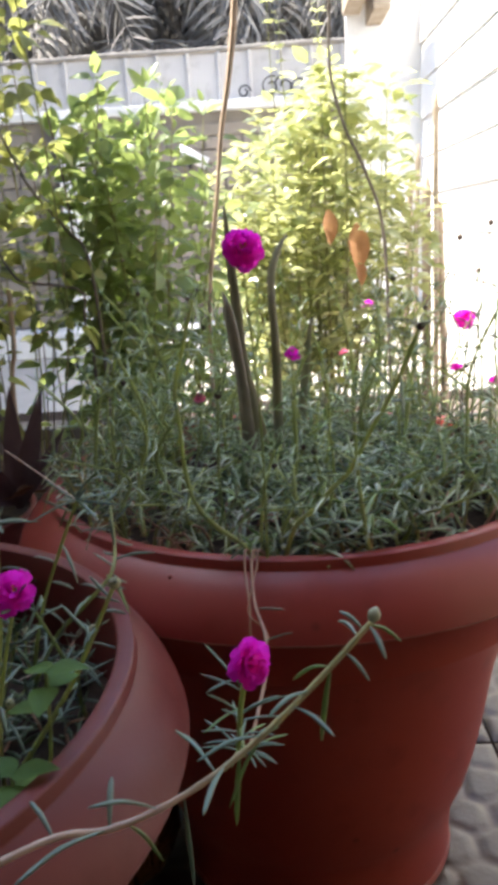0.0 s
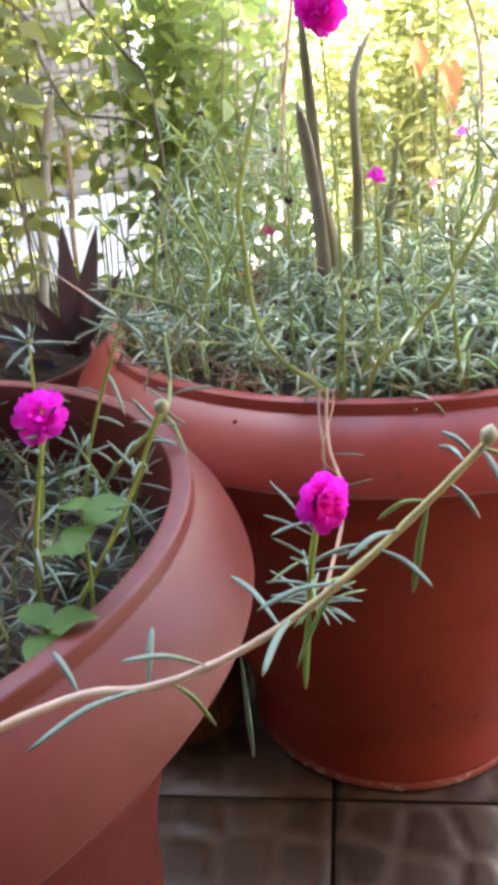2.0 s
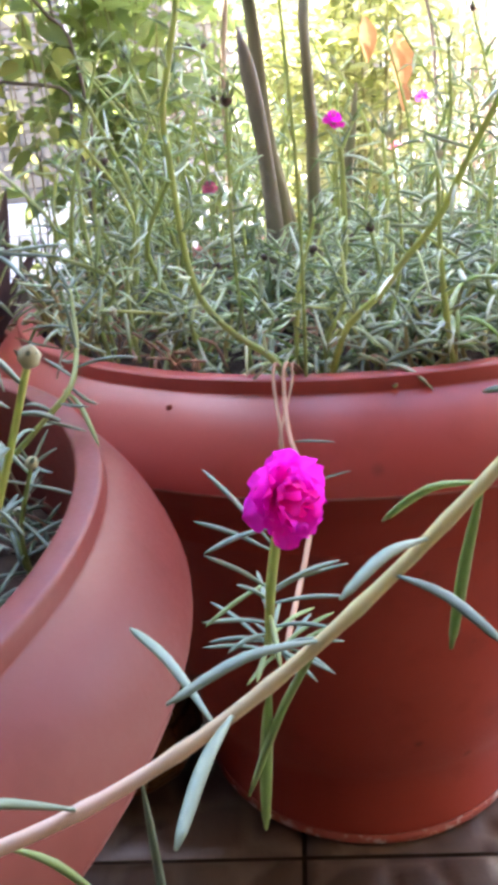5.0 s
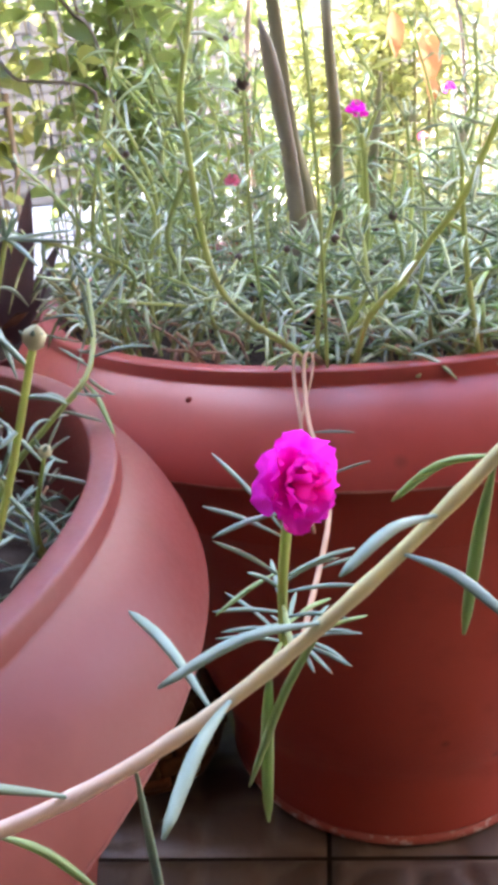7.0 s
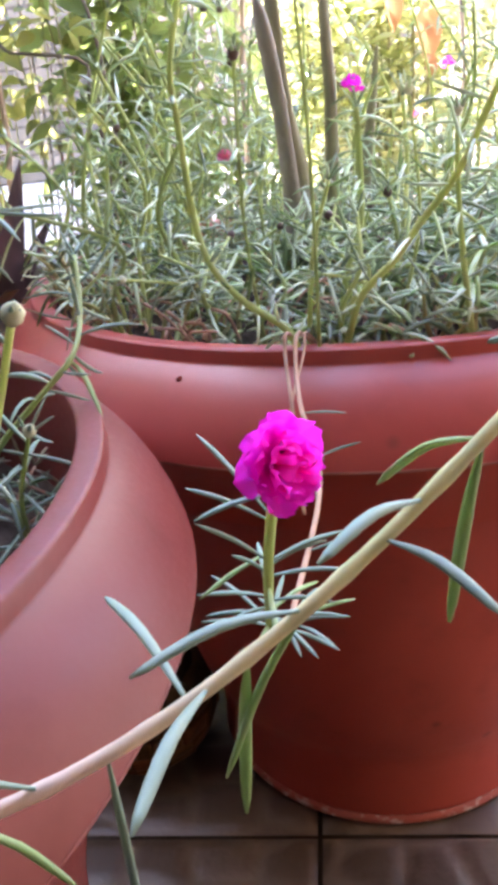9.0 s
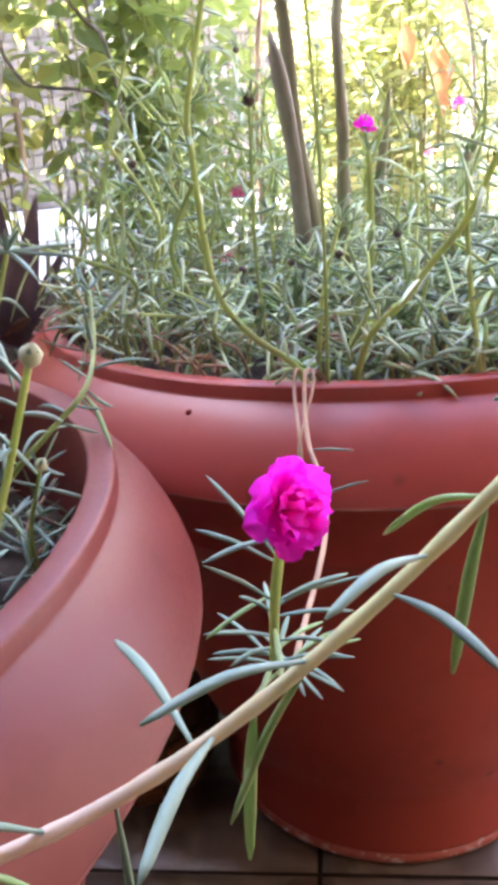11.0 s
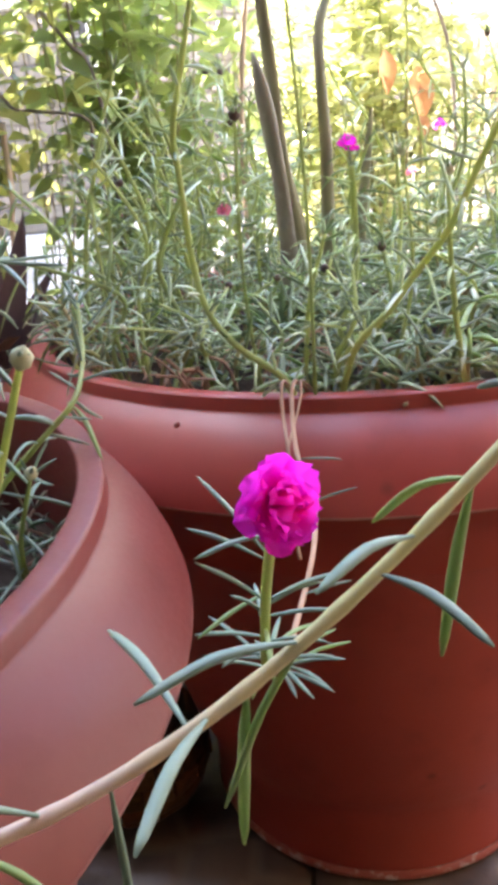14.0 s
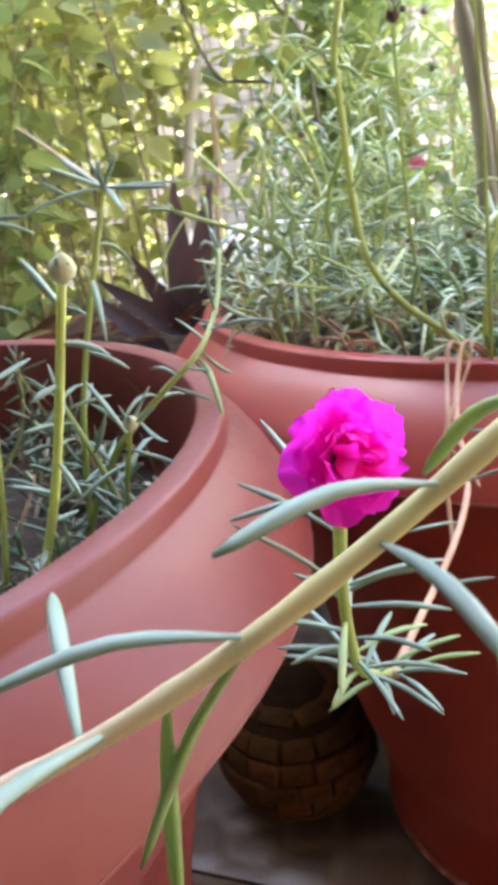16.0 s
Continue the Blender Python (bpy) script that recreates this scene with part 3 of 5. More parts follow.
# leaves: how far along x each one starts on the stem, and its tip
GREY_LEAVES = [(0.044, (0.025, -0.307, 0.471)), (0.047, (0.04, -0.356, 0.47)), (0.061, (0.037, -0.337, 0.478)), (0.0744, (0.088, -0.334, 0.484)), (0.0799, (0.064, -0.335, 0.494)), (0.0993, (0.094, -0.288, 0.507)), (0.0227, (0, -0.355, 0.474)), (0.0294, (0.032, -0.339, 0.424)), (0.0051, (0.003, -0.331, 0.468)), (0.0045, (-0.024, -0.373, 0.458)), (-0.015, (-0.025, -0.343, 0.468)), (0.103, (0.094, -0.299, 0.517)), (0.1048, (0.109, -0.322, 0.508)), (0.0951, (0.103, -0.318, 0.497))]
GREEN_LEAVES = [(0.0616, (0.047, -0.33, 0.452)), (0.0525, (0.049, -0.328, 0.442)), (0.0884, (0.074, -0.294, 0.484)), (0.0878, (0.084, -0.312, 0.467)), (0.0093, (0.02, -0.334, 0.432)), (0.1036, (0.118, -0.3, 0.503))]
for material, rows in (("leaf_near", GREY_LEAVES), ("leaf_green", GREEN_LEAVES)):
    for x, tip in rows:
        a, b = min(path, key=lambda p: abs(p.x - x) + (p.x < -0.03)), Vector(tip)
        s = Shape()
        mid = (a + b) / 2 + Vector((0, 0, (b - a).length * 0.10))
        pts = curve_pts([a, mid, b], 9)
        s.tube(pts, [0.0005, 0.0005, 0.0008, 0.00102, 0.00112, 0.00115, 0.00105, 0.00085, 0.0003], 8, 0.65)
        under("leaf", s, M[material], arch)
s = Shape()
bud_on(s, (0.106, -0.3069, 0.5164), (0.3, 0.1, 1), 0.0027, 1.9)
under("bud", s, M["bud"], arch, "closed pale green bud")

# the flower on its leafy shoot, hanging from dry stems over the lip of the large pot
shoot = thing("moss_rose", (0.044, -0.225, 0.400), "magenta double moss rose flower on a leafy shoot", "flower")
path = curve_pts([(0.050, -0.210, 0.392), (0.044, -0.222, 0.400), (0.0455, -0.236, 0.418), (0.048, -0.247, 0.441), (0.0515, -0.254, 0.462)], 24)
s = Shape()
s.tube(path, 0.0014, 8)
under("stem", s, M["stem_green"], shoot, "yellow-green fleshy stem")
for i in range(22):
    p = path[min(23, int(1 + (i / 21) ** 1.6 * 15))]
    ang = i * 2.4 + 0.5
    w = Vector((math.cos(ang) + 0.35, math.sin(ang), rnd(-0.25, 0.25)))
    s = Shape()
    ln = rnd(0.015, 0.025)
    q = p + w.normalized() * ln
    s.tube(curve_pts([p, (p + q) / 2 + Vector((0, 0, 0.0016)), q], 7), [0.0003, 0.0006, 0.0008, 0.0009, 0.0009, 0.0007, 0.0002], 6, 0.7)
    under("leaf", s, M["leaf_near" if i % 4 else "leaf_green"], shoot)
bloom(shoot, (0.0525, -0.2560, 0.4710), (0.66, -0.66, 0.30), 0.0124, core=True)

for a, b, green in (((0.0495, -0.252, 0.456), (0.0321, -0.2395, 0.4725), 0), ((0.049, -0.250, 0.453), (0.0300, -0.2515, 0.4635), 0), ((0.050, -0.253, 0.4615), (0.034, -0.266, 0.4625), 0), ((0.0475, -0.245, 0.438), (0.034, -0.2655, 0.4615), 0),
                    ((0.047, -0.242, 0.432), (0.039, -0.25, 0.443), 0), ((0.0465, -0.240, 0.437), (0.029, -0.25, 0.430), 1), ((0.046, -0.235, 0.420), (0.0275, -0.245, 0.428), 0), ((0.0455, -0.232, 0.412), (0.027, -0.235, 0.414), 0),
                    ((0.048, -0.245, 0.438), (0.067, -0.235, 0.440), 0), ((0.047, -0.240, 0.430), (0.068, -0.235, 0.428), 0)):
    a, b = Vector(a), Vector(b)
    s = Shape()
    s.tube(curve_pts([a, (a + b) / 2 + Vector((0, 0, 0.001)), b], 7), [0.0004, 0.0006, 0.0008, 0.0009, 0.0009, 0.0007, 0.0002], 6, 0.7)
    under("leaf", s, M["leaf_green" if green else "leaf_near"], shoot)

trail = thing("trailing_moss_rose", (0.05, -0.05, 0.43), "dry brown moss rose stems hanging over the pot lip", "plant")
for pts, r in (([(0.058, 0.0, 0.418), (0.051, -0.036, 0.437), (0.049, -0.049, 0.430), (0.051, -0.080, 0.415), (0.058, -0.110, 0.406), (0.058, -0.150, 0.401), (0.050, -0.200, 0.393), (0.049, -0.214, 0.394)], 0.0011),
               ([(0.050, 0.0, 0.418), (0.045, -0.035, 0.437), (0.044, -0.048, 0.429), (0.047, -0.076, 0.412), (0.047, -0.086, 0.390), (0.05, -0.10, 0.37)], 0.0009),
               ([(0.060, 0.002, 0.418), (0.054, -0.035, 0.4365), (0.053, -0.048, 0.430), (0.046, -0.078, 0.409), (0.056, -0.086, 0.4), (0.06, -0.095, 0.395)], 0.0007)):
    s = Shape()
    s.tube(curve_pts(pts, 30), r, 7)
    under("stem", s, M["stem_dry"], trail)
for p, w in (((0.053, -0.085, 0.414), (0.016, -0.006, 0.003)), ((0.058, -0.115, 0.4055), (0.016, -0.01, 0.012)), ((0.0577, -0.14, 0.402), (-0.012, -0.012, 0.004)), ((0.0545, -0.175, 0.397), (0.015, 0.0, 0.006))):
    s = Shape()
    s.needle(p, w, Vector(w).length * 1.15, 0.0009, 0.1, 6, 6)
    under("leaf", s, M["leaf_near"], trail, "grey-green needle leaf")

# the bed in the large pot
random.seed(11)
bed_leaf, bed_stem = Shape(), Shape()
for i in range(330):
    r, a = 0.238 * math.sqrt(random.random()), rnd(0, 6.283)
    x, y = BIG[0] + r * math.cos(a), BIG[1] + r * math.sin(a)
    thick = noise.noise((x * 17, y * 17, 2.7))
    if thick < -0.12 or (x < 0.0 and random.random() < 0.55) or (y > 0.28 and random.random() < 0.4):  # bare patches between the clumps, a thin stand towards the small pot
        continue
    base = Vector((x, y, 0.403))
    d = Vector((rnd(-0.6, 0.6), rnd(-0.6, 0.6), 1)) - Vector((math.cos(a), math.sin(a), 0)) * (r / 0.24) ** 3 * rnd(0.0, 0.5)
    ln = rnd(0.016, 0.042) + 0.06 * max(0.0, thick) + (0.008 if r < 0.17 else 0.0)
    if y < 0.2 and 0.0 < x < 0.13:  # lower before the sword leaves
        ln *= 0.7
    tip = base + d.normalized() * ln
    path = curve_pts([base, (base + tip) / 2 + Vector((rnd(-0.01, 0.01), rnd(-0.01, 0.01), 0)), tip], 6)
    bed_stem.tube(path, [0.0017, 0.0016, 0.0015, 0.0013, 0.0011, 0.0008], 5, caps=False)
    whorl_leaves(bed_leaf, path, 0.0115, 0.028, 0.0017, 0.12, 0.25, sides=5, segs=6, jitter=0.5, bend=0.8)
    turn = rnd(0, 6.283)
    for k in range(random.choice((4, 5, 6))):  # a rosette ends each shoot
        turn += rnd(0.9, 1.5)
        bed_leaf.needle(tip, (math.cos(turn), math.sin(turn), rnd(0.05, 0.8)), rnd(0.018, 0.034), rnd(0.0013, 0.0021), rnd(0.15, 0.75), 5, 6)
for i in range(60):  # shoots along the rim, spilling outwards towards the small pot
    a = rnd(2.0, 4.1) if i < 38 else rnd(0, 6.283)
    spill = rnd(0.1, 0.9) if i < 38 else rnd(-0.4, 0.1)
    out = Vector((math.cos(a), math.sin(a), 0))
    base = Vector((BIG[0], BIG[1], 0.404)) + out * rnd(0.21, 0.238)
    tip = base + Vector((0, 0, rnd(0.025, 0.06))) + out * 0.04 * spill + Vector((rnd(-0.02, 0.02), rnd(-0.02, 0.02), 0))
    path = curve_pts([base, (base + tip) / 2 + Vector((0, 0, 0.012)), tip], 7)
    bed_stem.tube(path, [0.0015, 0.0014, 0.0014, 0.0013, 0.0012, 0.001, 0.0007], 5, caps=False)
    whorl_leaves(bed_leaf, path, 0.0085, 0.024, 0.0014, 0.15, 0.45, segs=6, jitter=0.5, bend=0.7)
bed_dry = Shape()
for i in range(260):
    a, r = rnd(0, 6.283), 0.24 * math.sqrt(rnd(0.3, 1.0))
    b = rnd(0, 6.283)
    base = Vector((BIG[0] + r * math.cos(a), BIG[1] + r * math.sin(a), 0.406))
    d = Vector((math.cos(b), math.sin(b), 0)) * rnd(0.015, 0.04)
    tip = base + d + Vector((0, 0, rnd(0.004, 0.035)))
    inside = (tip - Vector((BIG[0], BIG[1], tip.z)))
    if inside.length > 0.24:
        tip -= inside.normalized() * (inside.length - 0.24)
    bed_dry.tube(curve_pts([base, (base + tip) / 2 + Vector((rnd(-0.006, 0.006), rnd(-0.006, 0.006), rnd(0.002, 0.012))), tip], 6), rnd(0.0006, 0.0012), 4)
single("dry_moss_rose_stems", bed_dry, M["stem_dry"], "short dry brown stems on the soil of the large pot", "foliage", "stuff")
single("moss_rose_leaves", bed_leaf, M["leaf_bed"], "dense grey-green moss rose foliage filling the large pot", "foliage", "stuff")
single("moss_rose_stems", bed_stem, M["bed_stem"], "tangled thin moss rose stems in the large pot", "foliage", "stuff")


def tall_stem(base, tip, lean, leaves, ending, radius=0.0013, spacing=0.009, length=0.017, label="", bloom_r=0.0150, stem="stem_green", via=(), bud_r=0.0026, foliage="leaf_bed", star=0):
    """An upright moss rose stem with sparse leaves and, at its tip, a bud, a withered bud, a flower or nothing."""
    base, tip = Vector(base), Vector(tip)
    words = {"bud": "thin upright moss rose with closed bud", "dark": "thin upright moss rose with withered dark bud", "none": "thin upright moss rose with sparse needle leaves",
             "flower": "moss rose with a small magenta flower", "coral": "moss rose with a small faded pink flower", "double": "tall moss rose with a round magenta flower", "open": "moss rose with a wide open magenta flower"}
    t = thing("moss_rose", base, label or words[ending] + " in a pot", "plant", "upright moss roses")
    mid = (base + tip) / 2 + Vector(lean)
    count = 14 + 3 * len(via)
    path = curve_pts([base, *(Vector(v) for v in via), tip] if via else [base, mid, tip], count)
    s = Shape()
    s.tube(path, [radius * (1 - 0.35 * i / (count - 1)) for i in range(count)], 6)
    under("stem", s, M[stem], t)
    if leaves:
        s = Shape()
        whorl_leaves(s, path, spacing, length, 0.0012, 0.22, 0.08, 5, 5, 0.35, 0.75)
        d = (path[-1] - path[-2]).normalized()
        for k in range(4):
            a = k * 1.57 + rnd(-0.4, 0.4)
            s.needle(tip, d + Vector((math.cos(a), math.sin(a), 0)) * rnd(0.3, 0.8), length * rnd(0.4, 0.75), 0.0009, 0.1, 5, 4)
        for k in range(star):  # long leaves spread round the tip
            a = k * 6.283 / star + rnd(-0.3, 0.3)
            s.needle(tip, (math.cos(a), math.sin(a), rnd(-0.1, 0.5)), length * rnd(1.0, 1.4), 0.0011, rnd(-0.1, 0.3), 6, 6)
        under("foliage", s, M[foliage], t, "grey-green needle leaves")
    d = path[-1] - path[-3]
    if ending in ("bud", "dark"):
        s = Shape()
        bud_on(s, tip, d, bud_r, 1.8)
        under("bud", s, M["bud" if ending == "bud" else "bud_dark"], t)
    elif ending in ("flower", "coral"):
        bloom(t, tip, d + Vector((rnd(-0.4, 0.4), -0.8, 0.3)) * 0.02, 0.0090 if ending == "flower" else 0.0072, ending == "coral", False)
    elif ending == "open":
        bloom(t, tip, (0.15, -0.55, 0.8), bloom_r, full=False)
    elif ending == "double":
        bloom(t, tip, d * 0.3 + Vector((0.01, -0.07, 0.04)), bloom_r)
    return t


random.seed(5)
for tip in ((0.336, 0.40, 0.655), (0.300, 0.40, 0.640), (0.322, 0.40, 0.600), (0.350, 0.38, 0.52)):
    tall_stem((tip[0] - 0.05, 0.28, 0.405), tip, (-0.004, 0, 0), True, "dark", 0.0012, 0.034, 0.012, stem="twig", bud_r=0.0036)
# stems that show singly
tall_stem((0.060, -0.02, 0.41), (0.056, -0.070, 0.652), (0.004, -0.01, 0.0), False, "double", 0.0010)
tall_stem((0.03, 0.02, 0.41), (0.035, -0.074, 0.561), (-0.004, 0.0, 0.0), True, "dark", 0.0010, 0.014)
tall_stem((0.052, -0.018, 0.415), (0.019, -0.032, 0.622), (0, 0, 0), True, "none", 0.0021, 0.03, 0.016, via=((0.044, -0.025, 0.436), (0.023, -0.022, 0.452), (0.009, -0.02, 0.470), (0.003, -0.018, 0.494), (0.001, -0.021, 0.541), (0.001, -0.023, 0.561), (0.010, -0.028, 0.592)), label="thick pale green moss rose stem bending up from the pot lip")
tall_stem((0.088, 0.19, 0.41), (0.091, 0.207, 0.543), (0.003, 0, 0), True, "flower")
tall_stem((0.165, 0.30, 0.41), (0.160, 0.42, 0.508), (0.003, 0, 0), True, "coral")
tall_stem((0.20, 0.37, 0.41), (0.214, 0.60, 0.549), (0.003, 0, 0), True, "flower")
tall_stem((0.27, 0.35, 0.41), (0.330, 0.505, 0.532), (0.003, 0, 0), True, "double", 0.0013, 0.02, bloom_r=0.0175, label="moss rose with a large magenta flower at the pot edge")
tall_stem((0.26, 0.26, 0.41), (0.288, 0.36, 0.492), (0.003, 0, 0), True, "flower")
tall_stem((0.28, 0.28, 0.41), (0.333, 0.36, 0.474), (0.003, 0, 0), True, "flower")
tall_stem((0.19, 0.16, 0.41), (0.219, 0.22, 0.562), (-0.002, 0, 0), True, "dark", 0.0024, 0.016)
tall_stem((0.073, -0.008, 0.412), (0.146, -0.190, 0.614), (0, 0, 0), True, "dark", 0.0019, 0.024, 0.020, via=((0.082, -0.02, 0.447), (0.098, -0.045, 0.471), (0.107, -0.06, 0.488), (0.119, -0.09, 0.512), (0.128, -0.11, 0.539), (0.138, -0.145, 0.572)), label="long yellow-brown moss rose stem leaning out with a dark bud", bud_r=0.0022)
tall_stem((0.10, 0.02, 0.41), (0.109, -0.01, 0.54), (0.01, 0, 0), True, "bud", 0.0011, 0.014)
tall_stem((0.141, -0.012, 0.412), (0.128, -0.03, 0.53), (0, 0, 0), True, "bud", 0.0018, 0.012, 0.022, via=((0.135, -0.02, 0.446), (0.132, -0.02, 0.473), (0.130, -0.022, 0.497)))
tall_stem((0.073, 0.03, 0.408), (0.086, 0.028, 0.535), (0, 0, 0), True, "none", 0.0022, 0.010, 0.022, via=((0.076, 0.03, 0.444), (0.086, 0.03, 0.476), (0.087, 0.03, 0.516)))
tall_stem((0.055, 0.0, 0.408), (0.070, -0.002, 0.504), (0, 0, 0), True, "none", 0.0016, 0.007, 0.023, via=((0.056, 0.0, 0.436), (0.061, 0.0, 0.474)))
tall_stem((0.085, 0.25, 0.41), (0.091, 0.262, 0.572), (0.004, 0, 0), True, "bud", 0.0011, 0.02)
tall_stem((-0.02, 0.20, 0.41), (-0.004, 0.21, 0.502), (0.004, 0, 0), True, "coral", 0.0011, 0.012)
for i in range(165):
    a, r = rnd(0, 6.283), 0.235 * math.sqrt(random.random())
    x, y = BIG[0] + r * math.cos(a), BIG[1] + r * math.sin(a)
    high = random.random() < (0.9 if x < 0.04 else 0.36)
    if y < 0.24 and -0.015 < x < 0.115:
        high = False
    h = rnd(0.09, 0.21) if high else rnd(0.04, 0.085)
    sway = rnd(0.006, 0.02)
    via = ((x + rnd(-sway, sway), y + rnd(-sway, sway), 0.41 + h * 0.33), (x + rnd(-0.5, 1) * sway * 1.6, y + rnd(-sway, sway), 0.41 + h * 0.66))
    tall_stem((x, y, 0.405), (x + rnd(-0.04, 0.04), y + rnd(-0.045, 0.025), 0.41 + h), (0, 0, 0), True, random.choice(("bud", "none", "none", "none", "none", "dark")), rnd(0.0013, 0.0021) if high else rnd(0.0013, 0.0018), rnd(0.019, 0.036) if high else rnd(0.011, 0.017), rnd(0.018, 0.029), via=via)

# sparse plants in the nearer pot
tall_stem((-0.085, -0.190, 0.372), (-0.010, -0.237, 0.504), (0.004, 0, 0), True, "bud", 0.0016, 0.05, 0.012, bud_r=0.0031, foliage="leaf_near", label="thick yellow-green moss rose stem with a pale bud")
bent = tall_stem((-0.100, -0.130, 0.372), (-0.047, -0.061, 0.488), (0, 0, 0), True, "none", 0.0016, 0.026, 0.024, foliage="leaf_near", label="yellow-green moss rose stem bending over the pot lip", via=((-0.080, -0.124, 0.415), (-0.054, -0.122, 0.442), (-0.039, -0.112, 0.457), (-0.041, -0.085, 0.470)))
s = Shape()
s.tube(curve_pts([(-0.043, -0.110, 0.455), (-0.037, -0.112, 0.450), (-0.031, -0.120, 0.441), (-0.027, -0.126, 0.434)], 9), [0.0005, 0.0008, 0.0011, 0.0013, 0.0013, 0.0012, 0.001, 0.0007, 0.0002], 7, 0.7)
under("leaf", s, M["leaf_green"], bent, "dark green leaf hanging over the lip")
tall_stem((-0.060, -0.140, 0.372), (-0.041, -0.169, 0.446), (-0.006, 0, 0), True, "bud", 0.0012, 0.012, 0.024, foliage="leaf_near")
spread = tall_stem((-0.100, -0.120, 0.372), (-0.046, -0.150, 0.520), (-0.006, 0, 0), True, "none", 0.0014, 0.026, 0.020, foliage="leaf_near", star=7)
s = Shape()
s.tube(curve_pts([(-0.046, -0.150, 0.520), (-0.062, -0.141, 0.529), (-0.078, -0.131, 0.537), (-0.094, -0.120, 0.544)], 14), [0.0007 - 0.00003 * i for i in range(14)], 6)
under("dry_shoot", s, M["stem_pale"], spread, "long dry pale shoot")
tall_stem((-0.112, -0.165, 0.372), (-0.087, -0.171, 0.516), (0.004, 0, 0), True, "bud", 0.0013, 0.03, 0.019, foliage="leaf_near", star=6, label="moss rose stem ending in a pale star of leaves", bud_r=0.0022)
tall_stem((-0.056, -0.150, 0.376), (-0.079, -0.150, 0.450), (0.004, 0, 0), True, "none", 0.0015, 0.014, 0.024, foliage="leaf_near")
tall_stem((-0.080, -0.235, 0.372), (-0.056, -0.243, 0.504), (-0.006, 0, 0), True, "open", 0.0014, 0.02, foliage="leaf_near", label="moss rose with a magenta flower beside the pot lip", bloom_r=0.0130)
tall_stem((-0.10, -0.22, 0.372), (-0.070, -0.235, 0.440), (0, 0, 0), True, "bud", 0.0012, 0.01, foliage="leaf_near")
random.seed(21)
for i in range(190):
    a, r = rnd(0, 6.283), 0.203 * math.sqrt(random.random())
    x, y = NEAR[0] + r * math.cos(a), NEAR[1] + r * math.sin(a)
    if x > -0.105 and random.random() < 0.3:  # the side towards the large pot is nearly bare
        continue
    h = rnd(0.012, 0.055) if x < -0.115 else rnd(0.008, 0.03)
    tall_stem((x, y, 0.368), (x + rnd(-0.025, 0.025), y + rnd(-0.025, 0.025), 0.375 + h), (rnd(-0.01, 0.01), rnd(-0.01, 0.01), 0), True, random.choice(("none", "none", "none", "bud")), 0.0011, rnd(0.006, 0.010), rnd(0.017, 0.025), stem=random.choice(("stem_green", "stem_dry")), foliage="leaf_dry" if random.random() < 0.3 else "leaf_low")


def leafy_weed(place, top, n, size):
    """A weed with a thin stem and a tuft of broad leaves towards its top."""
    t = thing("weed", place, "small green broad-leaved weed in a pot", "plant")
    place, top = Vector(place), Vector(top)
    path = curve_pts([place, (place + top) / 2 + Vector((0.006, 0, 0)), top], 10)
    s = Shape()
    s.tube(path, 0.0009, 6)
    under("stem", s, M["stem_green"], t)
    for k in range(n):
        a = k * 2.4
        p = path[9 - (k * 3) // n]
        s = Shape()
        s.blade(p, (math.cos(a), math.sin(a), rnd(-0.1, 0.5)), (0, 0, 1), size * rnd(0.8, 1.2), size * 0.72, 0.15, 0.3, 6, 0.06)
        under("leaf", s, M["weed"], t)


leafy_weed((-0.062, -0.255, 0.370), (-0.040, -0.262, 0.474), 5, 0.019)
leafy_weed((-0.075, -0.275, 0.370), (-0.054, -0.285, 0.436), 4, 0.019)


# ---- withered sword leaves and sticks in the large pot ----
def sword(name, pts, widths, thick, material, label, category="leaf stalk"):
    s = Shape()
    path = curve_pts(pts, 20)
    rad = [np.interp(i / 19, np.linspace(0, 1, len(widths)), widths) * 0.5 for i in range(20)]
    s.tube(path, rad, 10, thick)
    return single(name, s, M[material], label, category)


stalk = thing("sword_plant", (0.05, 0.25, 0.41), "withered grey-olive sword leaves folded round a stalk", "plant")
for pts, w, th, mt in (([(0.048, 0.205, 0.400), (0.047, 0.205, 0.480), (0.0435, 0.205, 0.520), (0.0405, 0.205, 0.560), (0.0385, 0.205, 0.60), (0.0355, 0.205, 0.640), (0.033, 0.205, 0.690)], [0.028, 0.023, 0.016, 0.0125, 0.0125, 0.011, 0.002], 0.55, "stalk_green"),
                       ([(0.045, 0.192, 0.400), (0.0435, 0.192, 0.470), (0.041, 0.192, 0.516), (0.0385, 0.192, 0.540), (0.0345, 0.192, 0.570), (0.0305, 0.192, 0.594), (0.0275, 0.194, 0.610)], [0.020, 0.016, 0.0135, 0.0145, 0.016, 0.0135, 0.002], 0.6, "stalk"),
                       ([(0.056, 0.212, 0.400), (0.054, 0.212, 0.455), (0.0495, 0.212, 0.495), (0.044, 0.21, 0.54)], [0.027, 0.025, 0.016, 0.004], 0.6, "stalk_green")):
    s = Shape()
    path = curve_pts(pts, 20)
    s.tube(path, [np.interp(i / 19, np.linspace(0, 1, len(w)), w) * 0.5 for i in range(20)], 10, th)
    under("sword_leaf", s, M[mt], stalk)
sword("dry_stalk", [(0.0745, 0.21, 0.405), (0.0745, 0.21, 0.49), (0.0755, 0.21, 0.545), (0.074, 0.21, 0.588), (0.0745, 0.22, 0.622), (0.082, 0.23, 0.644), (0.092, 0.24, 0.660)], [0.0105, 0.0105, 0.009, 0.008, 0.0085, 0.0065, 0.001], 1.0, "stalk_green", "curved dry brown stalk rising from the large pot")
